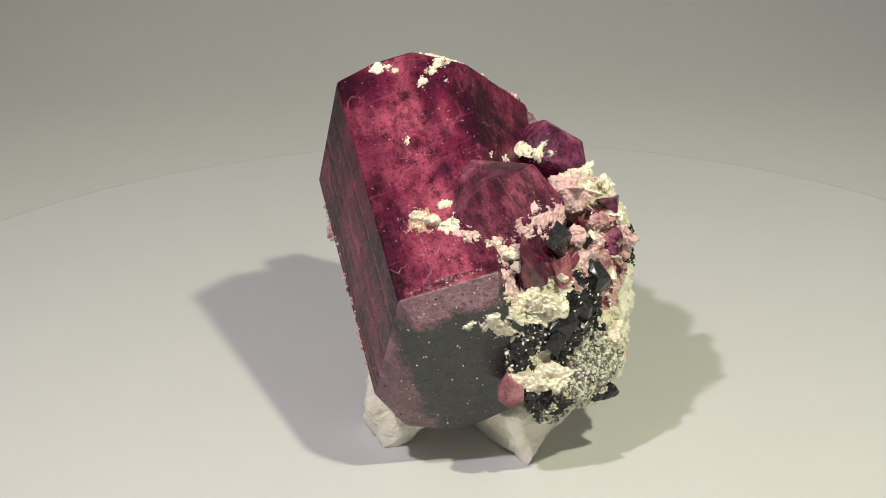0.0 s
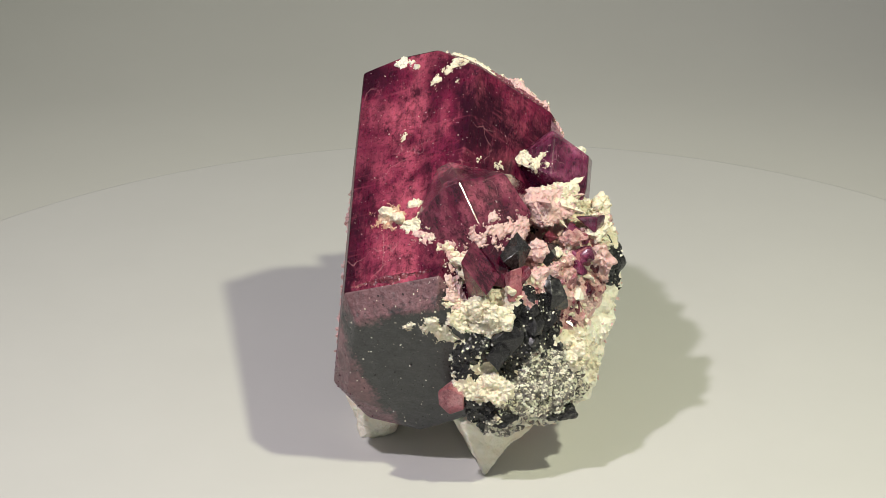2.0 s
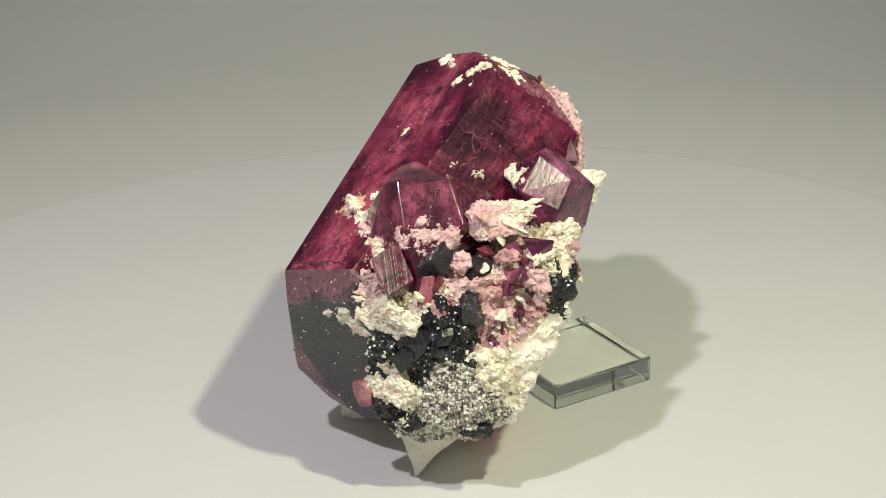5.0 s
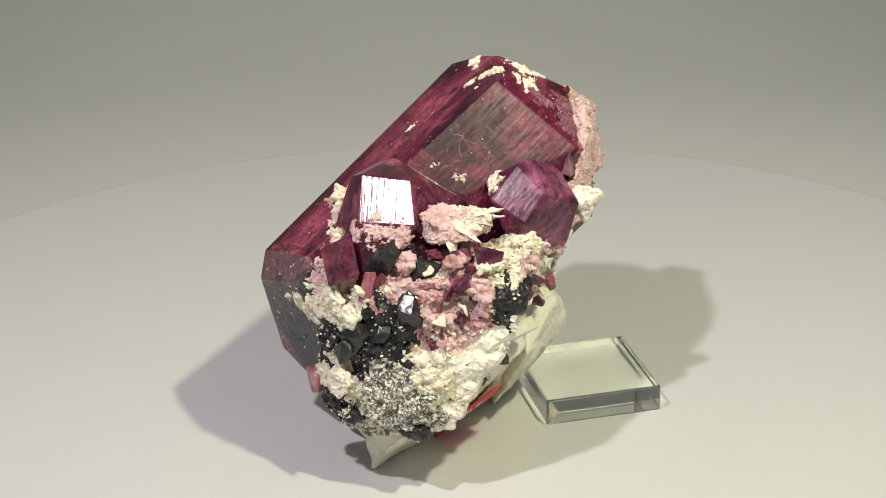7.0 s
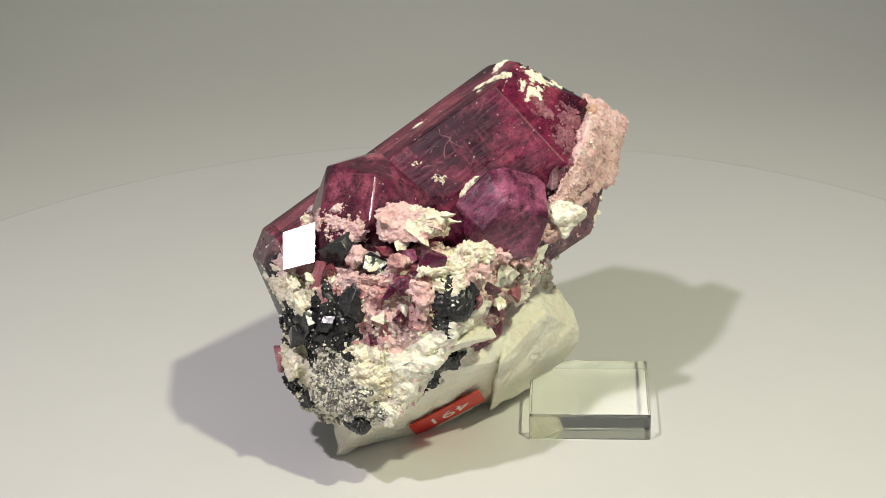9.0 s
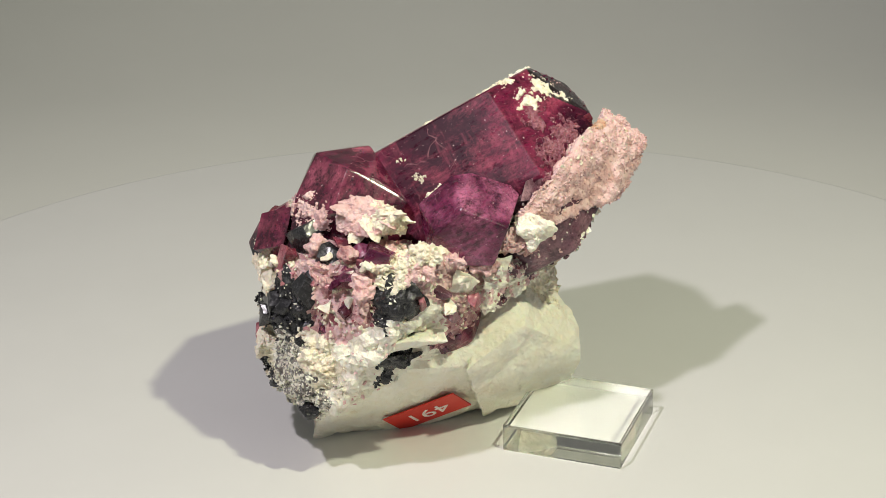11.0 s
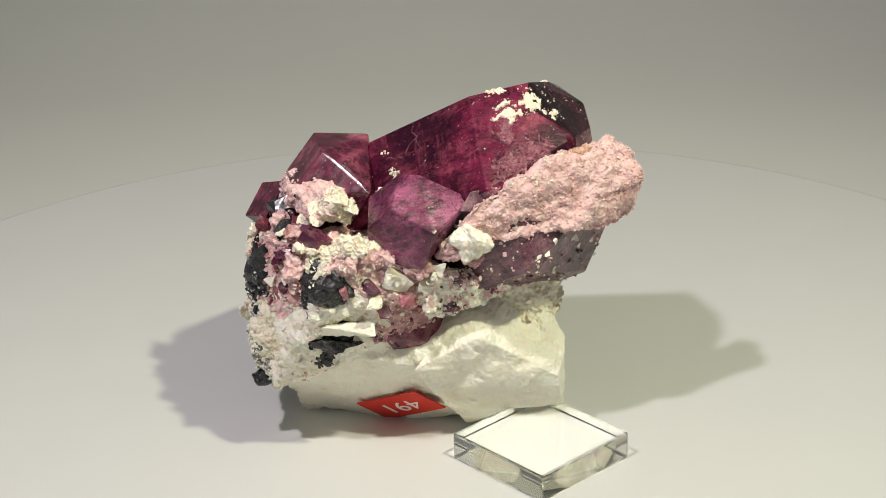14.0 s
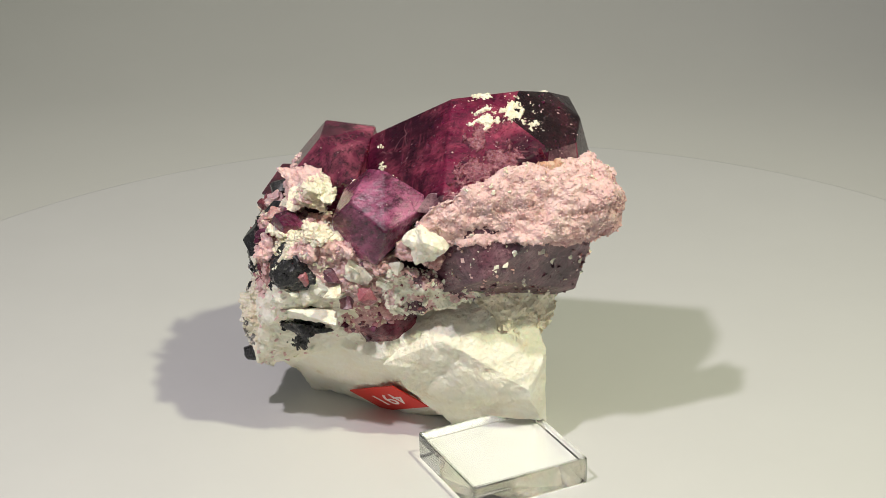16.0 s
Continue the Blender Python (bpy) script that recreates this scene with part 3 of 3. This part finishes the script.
for i, (c, half, n, spin) in enumerate((
                  ((24.9, -20.6, 34.4), (0.9, 2.0, 2.4), (0.505, -0.51, 0.696), 0.0),
                  ((21.4, -24.8, 27.5), (0.9, 1.7, 2.1), (0.173, -0.691, 0.702), 0.7),
                  ((22.6, -23.4, 29.9), (1.0, 2.0, 1.7), (0.661, -0.263, 0.703), 1.4),
                  ((23.8, -18.8, 35.4), (1.0, 2.1, 1.8), (0.717, -0.137, 0.684), 2.1),
                  ((24.6, -18.8, 31.9), (0.9, 1.8, 1.4), (0.725, 0.108, 0.68), 2.8),
                  ((18.8, -19.0, 41.2), (1.2, 2.6, 2.0), (0.684, 0.346, 0.642), 3.5),
                  ((23.2, -15.8, 38.6), (1.3, 1.9, 2.8), (0.733, 0.067, 0.676), 4.2),
                  ((19.6, -26.0, 29.4), (1.2, 2.0, 1.9), (0.714, 0.157, 0.683), 4.9),
                  ((21.6, -21.8, 33.2), (1.2, 2.0, 2.2), (0.64, -0.334, 0.692), 5.6),
                  ((18.2, -27.2, 26.6), (0.9, 2.2, 1.6), (0.73, 0.013, 0.683), 6.3))):
    part("black_crystal", blocky(c, half, n, spin, 140 + i), SHINY, specimen, "glossy black crystal block")

for c, r, flat, mat, sd in (((27.6, -12.6, 37.0), 1.9, 0.8, WINE, 31), ((28.4, -10.2, 34.2), 1.6, 0.7, RASPBERRY, 32), ((26.0, -15.8, 33.6), 1.9, 0.8, ROSE, 33), ((27.0, -14.6, 35.6), 1.5, 0.6, WINE, 34),
                            ((28.0, -13.0, 31.0), 1.6, 0.7, RASPBERRY, 35), ((24.6, -11.0, 40.0), 1.8, 0.7, WINE, 36), ((27.4, -15.4, 29.0), 1.5, 0.8, ROSE, 37), ((22.4, -14.0, 40.4), 1.8, 0.6, RASPBERRY, 38),
                            ((26.8, -10.6, 39.0), 1.5, 0.5, ROSE, 39), ((20.0, -22.6, 37.0), 1.6, 0.8, RASPBERRY, 40), ((29.4, -1.6, 33.0), 1.6, 0.8, ROSE, 41), ((25.8, 2.0, 33.6), 1.9, 0.6, LILAC, 42),
                            ((22.6, 6.6, 31.0), 1.9, 0.6, ROSE, 43), ((24.0, 3.6, 28.6), 1.6, 0.7, LILAC, 44)):
    part("crystal", shard(c, r, sd, flat, 0.25), mat, specimen)
for c, r, flat, mat, sd in (((27.8, -11.8, 35.0), 1.5, 0.5, CREAM, 51), ((27.0, -16.6, 31.6), 1.5, 0.6, WHITE, 52), ((28.6, -12.6, 33.0), 1.2, 0.6, WHITE, 53), ((25.4, -13.0, 38.8), 1.6, 0.5, CREAM, 54),
                            ((23.6, -16.4, 38.6), 1.6, 0.5, CREAM, 55), ((29.6, -3.0, 30.4), 1.6, 0.5, WHITE, 56), ((26.6, 3.0, 31.2), 1.7, 0.5, WHITE, 57), ((24.4, 5.4, 34.6), 1.6, 0.4, WHITE, 58),
                            ((21.0, 8.6, 33.0), 1.8, 0.4, WHITE, 59), ((18.6, -25.6, 35.6), 1.5, 0.5, CREAM, 60)):
    part("pale_chip", shard(c, r * 0.8, sd, flat, 0.7), mat, specimen)
part("crystal", faceted([Vector((14.4, -26.2, 39.2)) + d for d in (Vector((2.38, 1.75, -1.77)), Vector((-2.21, 2.86, 3.34)), Vector((-2.71, -2.53, 1.81)), Vector((1.60, -3.40, -2.92)), Vector((-3, 2, -5)), Vector((-2, -1, -5)), Vector((0, 1, -6)))], 0.12),
     BRIGHT, specimen, "small mirror-bright crystal facet")
part("black_mass", blob((16.8, -26.8, 14.0), (3.2, 1.5, 1.9), 0.45, 0.7, 0.4, 0.5, 0.6, 101), BLACK, specimen, "rounded black mass")
part("grey_rim", blob((24.6, -20.2, 12.6), (4.3, 2.5, 1.4), 0.45, 0.5, 0.4, 0.4, 0.6, 102), BLACK, specimen, "dark grey lower rim")

part("crystal", shard((0.4, 24.4, 53.8), 1.25, 131, 0.9), RASPBERRY, specimen, "small raspberry crystal beside the druse")
part("crystal", faceted([(12, 19, 49.3), (16, 14.8, 48.8), (18, 14, 46), (14.5, 18.5, 45.5), (11, 17, 47), (13, 14, 45)], 0.15), LILAC, specimen, "smooth greyish lilac crystal wedge")
part("pink_patch", blob((29.4, -10.2, 35.0), (1.9, 2.3, 3.4), 0.4, 0.9, 0.5, 0.8, 0.6, 133), PINKROCK, specimen, "pink druse patch")
part("pink_patch", blob((27.6, -1.4, 38.0), (2.0, 3.0, 1.8), 0.4, 0.9, 0.5, 0.8, 0.6, 134), PINKROCK, specimen, "pink druse patch")
# A pink lump along the chipped front edge carries its highlight band as colour.
part("chipped_edge_highlight", lump([axis_point(*p) for p in ((4.6, 44.9, -8.2), (4.6, 44.2, -9.4), (11, 45.1, -8.0), (18.5, 44.6, -8.6), (18.5, 43.6, -9.8), (11, 44.0, -10.2), (11, 43, -8), (18, 43, -8))], 0.4, 0, 0.25, 0.6, 0.4, 0.8, 135), RASPBERRY, specimen, "chipped front edge of the crystal, its pink highlight put into the colour")

for i, (c, r, mat) in enumerate((((21.0, -18.6, 39.6), (2.0, 1.6, 1.6), PINKROCK), ((25.6, -12.6, 39.6), (2.4, 1.8, 1.2), ROSY), ((28.8, -8.2, 31.0), (1.6, 2.4, 1.4), ROSY), ((25.4, -15.6, 34.0), (1.6, 1.8, 2.2), ROSY),
                                 ((23.6, 3.8, 38.2), (1.8, 2.6, 1.6), PINKROCK), ((21.4, 8.4, 36.4), (1.8, 2.4, 1.6), PINKROCK), ((26.2, -14.6, 28.4), (1.8, 2.2, 1.4), CREAM), ((17.6, -27.0, 31.0), (2.0, 1.4, 2.0), CREAM),
                                 ((19.0, 12.8, 39.5), (1.8, 2.6, 2.2), PINKROCK), ((15.5, 14.8, 37.3), (1.8, 2.2, 2.0), ROSY))):
    part("pink_patch" if mat is not CREAM else "cream_patch", blob(c, r, 0.35, 0.8, 0.6, 0.7, 0.8, 170 + i), mat, specimen)

# ---- crusts and specks on the main crystal ----
main = bpy.data.objects["main_crystal"]


def fine_skin(source, keep, size):
    """Small triangles over the chosen faces of a crystal, to strew grains on."""
    bm = bmesh.new()
    bm.from_mesh(source.data)
    bmesh.ops.scale(bm, vec=(1000, 1000, 1000), verts=bm.verts)
    bm.normal_update()
    bmesh.ops.delete(bm, geom=[f for f in bm.faces if not keep(f.normal)], context="FACES")
    refine(bm, size)
    me = bpy.data.meshes.new("skin_source")
    bm.to_mesh(me)
    bm.free()
    me.transform(Matrix.Scale(MM, 4))
    return me


class Skin:
    def __init__(self, source, keep, size=1.2):
        self.data = fine_skin(source, keep, size)


front_skin = Skin(main, lambda n: n.dot(AX) < -0.25, 0.9)
all_skin = Skin(main, lambda n: True, 1.0)
second_skin = Skin(bpy.data.objects["crystal"], lambda n: True, 0.8)
third_skin = Skin(bpy.data.objects["crystal.001"], lambda n: True, 0.8)


def crust(name, host, count, lo, hi, material, parent, label, spots, seed):
    """A ragged, rough crust a fraction of a millimetre thick round some spots (x, y, z, radius), with loose grains."""
    spots = [(Vector(q[:3]), q[3]) for q in spots]

    def edge(c):
        return min((c - p).length / r for p, r in spots) + 0.7 * noise.noise(c * 0.8 + Vector((seed, 0, 0))) + 0.35 * noise.noise(c * 2.3)

    src = host.data
    bm = bmesh.new()
    made = {}
    for p in src.polygons:
        if edge(p.center / MM) < 1.0:
            for i in p.vertices:
                if i not in made:
                    made[i] = bm.verts.new(src.vertices[i].co / MM)
            corners = [made[i] for i in p.vertices]
            if bm.faces.get(corners) is None:
                bm.faces.new(corners)
    if not bm.faces:
        bm.free()
        return None
    refine(bm, 0.42)
    bmesh.ops.delete(bm, geom=[f for f in bm.faces if edge(f.calc_center_median()) > 0.92], context="FACES")
    bm.normal_update()
    moves = [(v, v.normal * (-0.12 if v.is_boundary else 0.10 + 0.55 * abs(noise.fractal(v.co * 0.9 + Vector((seed, 1, 2)), 0.7, 2.2, 4)))) for v in bm.verts]
    for v, d in moves:
        v.co += d
    part(name, bm, material, parent, label)
    return grains(name.replace("_crust", "_grit"), host, count // 5, lo, hi * 0.8, material, parent, label, lambda c, n: edge(c) < 1.05, seed, 0.3)


VEIN = [(-3, -18.2, 42.8, 1.8), (1, -19.8, 42.6, 1.7), (4.5, -22.0, 41.2, 1.7), (8, -23.6, 40.4, 2.0), (10.3, -24.8, 39.6, 2.2), (12.5, -26, 37.5, 2.4)]
for host in (all_skin, second_skin):
    crust("vein_crust", host, 1144, 0.05, 0.26, CREAM, specimen, "cream crust along the joint of two crystals", VEIN, 81)
    crust("vein_crust", host, 572, 0.05, 0.26, PINKROCK, specimen, "pink crust along the joint of two crystals", VEIN[2:], 82)
    crust("gap_crust", host, 924, 0.05, 0.26, CREAM, specimen, "cream crust between two crystals", [(12.4, -3.8, 48.9, 2.2), (15, -2.4, 47.5, 2.4), (9.6, -6.0, 49.6, 1.3)], 83)
crust("pink_crust", second_skin, 1100, 0.06, 0.34, PINKROCK, specimen, "pink druse on the foot of the bright crystal", [(15.2, -20.0, 43.0, 2.8), (18, -18, 42.5, 2.6), (12.6, -22.6, 42.4, 2.0)], 94)
for i, (x, y, z, r) in enumerate(((-4.2, -17.4, 43.2, 1.0), (-1.6, -18.6, 43.0, 1.1), (0.6, -19.6, 42.4, 0.9), (3.0, -21.2, 41.6, 1.1), (5.6, -22.6, 40.8, 1.1), (8.2, -23.8, 40.2, 1.2), (10.6, -25.0, 39.2, 1.3), (12.4, -26.2, 37.6, 1.4))):
    part("vein_piece", blob((x, y, z), (r * 1.5, r, r * 0.8), 0.35, 0.5, 0.6, 0.5, 0.9, 160 + i), PINKROCK if i in (3, 4) else CREAM, specimen, "pale crust along the joint of two crystals")
crust("amber_crust", all_skin, 440, 0.05, 0.26, AMBER, specimen, "orange stained crust", [(-3.6, -17.8, 42.6, 2.6)], 84)
crust("joint_speck", all_skin, 198, 0.05, 0.26, CREAM, specimen, "cream speck", [(0.3, -16.6, 45.4, 1.5)], 85)
crust("gap_crust", third_skin, 660, 0.05, 0.26, CREAM, specimen, "cream crust between two crystals", [(15, -1.0, 47.5, 3.0), (13, 2, 47, 2.0)], 86)
crust("top_crust", all_skin, 924, 0.05, 0.26, CREAM, specimen, "cream crust near the top end", [(0.2, 10.8, 59.2, 1.8), (-1.4, 9.2, 58.4, 1.2), (-2.8, 7.6, 57.4, 1.1), (1.2, 6.4, 57.4, 0.7), (-5.2, -2.6, 50.3, 0.8), (-4.2, -2.2, 50.5, 0.6), (-4.0, -1.0, 51.0, 0.6)], 87)
crust("top_crust", all_skin, 572, 0.05, 0.26, WHITE, specimen, "white crust near the top end", [(-10.3, 13, 58.0, 1.4), (-8.6, 12.6, 58.4, 0.9), (-7.6, 11.6, 58.4, 0.8)], 88)
crust("end_crust", all_skin, 924, 0.05, 0.26, CREAM, specimen, "cream crust on the broken end", [(-1, 15.6, 57.3, 3.0), (-1.9, 19, 55, 2.4), (3.0, 14.6, 57.4, 2.4), (-3, 14.5, 58.6, 1.4)], 89)
LILACROCK = rock_material("lilac_granular_crust", [(0.28, (0.09, 0.014, 0.035)), (0.5, (0.22, 0.055, 0.09)), (0.75, (0.48, 0.24, 0.27))], 0.3, 0.5, 0.6)
crust("end_crust", all_skin, 700, 0.08, 0.4, LILACROCK, specimen, "sparkling lilac crust on the broken end", [(*axis_point(25, 36, 37), 2.6), (*axis_point(24, 32, 40), 3.4), (*axis_point(27.5, 31, 37), 3.0), (*axis_point(28.5, 27, 35), 3.4)], 95)
crust("front_crust", front_skin, 1540, 0.05, 0.26, CREAM, specimen, "cream crust at the top of the dark face", [(7.5, -30, 30.5, 2.4), (3.5, -30, 30.3, 1.3), (12, -29.3, 32, 3.6), (14.5, -28, 35, 3.0), (9.5, -29.6, 28.4, 1.8)], 90)
crust("front_crust", all_skin, 924, 0.05, 0.26, PINKROCK, specimen, "pink crust beside the dark face", [(12, -28, 35, 3.4), (10, -27.5, 36.4, 2.2), (14, -26, 37, 3)], 91)
crust("druse_cavity", druse, 352, 0.05, 0.26, AMBER, specimen, "brownish grains in the druse", [(0, 25, 52.5, 2.4), (2, 22.5, 50.6, 1.8)], 92)
grains("face_specks", front_skin, 110, 0.05, 0.2, WHITE, main, "white specks on the dark face", None, 51, 0.1)
grains("face_pits", front_skin, 120, 0.05, 0.22, BLACK, main, "black specks on the end face", None, 52, -0.1)
grains("top_specks", all_skin, 90, 0.05, 0.16, PINKROCK, main, "tiny pale specks", lambda c, n: n.dot(NX) > 0.8, 53, 0.1)
grains("end_crust", all_skin, 80, 0.05, 0.22, PINKROCK, main, "pink granular crust on the broken end", lambda c, n: n.dot(AX) > 0.3 and c.dot(NX) > 27 and c.dot(BX) > 9, 54, 0.1)
grains("end_crust", all_skin, 120, 0.06, 0.25, WINE, main, "purple granular crust on the broken end", lambda c, n: n.dot(AX) > 0.3 and c.dot(NX) > 27 and c.dot(BX) > 9, 55, 0.1)
grains("lower_flakes", all_skin, 240, 0.1, 0.8, WHITE, main, "white flakes", lambda c, n: n.dot(NX) < -0.3 and 8 < c.dot(AX) < 40, 56, 0.0)
grains("lower_crystals", all_skin, 120, 0.2, 0.8, LILAC, main, "small lilac crystals", lambda c, n: n.dot(NX) < -0.3 and 8 < c.dot(AX) < 44, 57, 0.0)
grains("edge_crust", all_skin, 170, 0.15, 0.55, PINKROCK, main, "pink grains along the edge", lambda c, n: c.dot(BX) < -4.5 and 24 < c.dot(NX) < 29 and -6 < c.dot(AX) < 30, 58, 0.2)
grains("lower_crust", all_skin, 300, 0.1, 0.6, PINKROCK, main, "pink crust on the underside", lambda c, n: n.dot(NX) < -0.3 and 4 < c.dot(AX) < 40 and noise.noise(c * 0.3) > 0.0, 93, 0.0)
grains("edge_chips", all_skin, 60, 0.08, 0.26, WINE, main, "chipped purple edge", lambda c, n: c.dot(BX) < -3.5 and c.dot(AX) < -9, 59, 0.1)
part("edge_patch", blob(axis_point(-7.2, 26.5, 24), (1.5, 2.0, 1.8), 0.45, 0.7, 0.6, 0.6, 0.8, 60), PINKROCK, specimen)
grains("druse_grains", druse, 4200, 0.08, 0.34, PINKROCK, specimen, "sugary pink grains", None, 73, 0.2)
grains("druse_flakes", druse, 110, 0.12, 0.45, CREAM, specimen, "cream flakes on the druse", lambda c, n: c.dot(NX) > 26, 74, 0.1)
grains("neck_grains", bpy.data.objects["base_neck"], 700, 0.2, 0.8, CREAM, specimen, "cream grains", None, 75, 0.2)

# ---- the number label on the base ----
LABEL_O = Vector((10.0, -2.9, 5.75))
LU = Vector((0.4, 11.7, 5.3)).normalized()
LN = Vector((0.70, 0.28, -0.67)).normalized()
LV = LN.cross(LU).normalized()


def label_sheet():
    bm = bmesh.new()
    for z in (0.0, 0.25):
        for u, v in ((-6.6, -4.1), (6.6, -4.1), (6.6, 4.1), (-6.6, 4.1)):
            bm.verts.new(LABEL_O + LU * u + LV * v + LN * (z + 1.7))
    bmesh.ops.convex_hull(bm, input=bm.verts)
    bmesh.ops.recalc_face_normals(bm, faces=bm.faces)
    return bm


sticker = part("number_label", label_sheet(), RED, specimen, "red paper label with a white number")


def label_text():
    cu = bpy.data.curves.new("number", "FONT")
    cu.body, cu.size, cu.align_x, cu.align_y, cu.extrude = "491", 5.4, "CENTER", "CENTER", 0.03
    tmp = new("number_source", cu)
    me = bpy.data.meshes.new_from_object(tmp.evaluated_get(bpy.context.evaluated_depsgraph_get()))
    bpy.data.objects.remove(tmp)
    o = LABEL_O + LN * 2.0
    me.transform(Matrix(((LU.x, LV.x, LN.x, o.x), (LU.y, LV.y, LN.y, o.y), (LU.z, LV.z, LN.z, o.z), (0, 0, 0, 1))) @ Matrix.Rotation(math.pi, 4, "Z"))
    me.transform(Matrix.Scale(MM, 4))
    me.materials.append(INK)
    ob = new("number", me)
    ob.parent = sticker
    return ob


label_text()

# ---- the acrylic block ----


def block_mesh():
    h, z0, z1 = 10.3, 0.05, 4.8
    bm = bmesh.new()
    for z in (z0, z1):
        for x, y in ((-h, -h), (h, -h), (h, h), (-h, h)):
            bm.verts.new((x, y, z))
    bmesh.ops.convex_hull(bm, input=bm.verts)
    bmesh.ops.dissolve_limit(bm, angle_limit=0.05, verts=bm.verts, edges=bm.edges)
    bmesh.ops.bevel(bm, geom=list(bm.edges), offset=0.35, segments=2, profile=0.6, affect="EDGES")
    bmesh.ops.recalc_face_normals(bm, faces=bm.faces)
    return bm


def slim_bar(a, b, r):
    """A thin four-sided bar from a to b."""
    a, b = Vector(a), Vector(b)
    d = (b - a).normalized()
    u = d.cross(Vector((0.3, 0.5, 0.81))).normalized() * r
    w = d.cross(u)
    bm = bmesh.new()
    for p in (a, b):
        for q in (u, w, -u, -w):
            bm.verts.new(p + q)
    bmesh.ops.convex_hull(bm, input=bm.verts)
    bmesh.ops.recalc_face_normals(bm, faces=bm.faces)
    return bm


# Corners of the block's rim, where bars are added to cast its shadow lines.
RIM = [(-10.05, -10.05), (10.05, -10.05), (10.05, 10.05), (-10.05, 10.05)]


def top_shadow_caster(i):
    return slim_bar((*RIM[i], 4.62), (*RIM[(i + 1) % 4], 4.62), 0.24)


def corner_shadow_caster(i):
    return slim_bar((*RIM[i], 0.3), (*RIM[i], 4.5), 0.2)


block = part("acrylic_block", block_mesh(), ACRYLIC, None)
tagged(block, "clear square acrylic display block lying on the turntable", "display block")
block.visible_shadow = False
# The block casts no shadow itself; added bars cast its outline instead.
for corner in range(4):
    for bar_bm, bar_name in ((top_shadow_caster(corner), "top_shadow_bar"), (corner_shadow_caster(corner), "corner_shadow_bar")):
        part(bar_name, bar_bm, SHADOW_BAR, block)
BLOCK_XY, BLOCK_TURN = Vector((8.9, 23.4, 0.0)), 74.0


def motions():
    times = [i * 0.5 for i in range(33)]
    for ob in (turntable, specimen):
        walk(ob, [(t, pose(0, 0, 0, 0, 0, RATE * t)) for t in times])
    walk(block, [(t, pose(0, 0, 0, 0, 0, RATE * t) @ pose(BLOCK_XY.x * MM, BLOCK_XY.y * MM, 0, 0, 0, BLOCK_TURN)) for t in times])


motions()
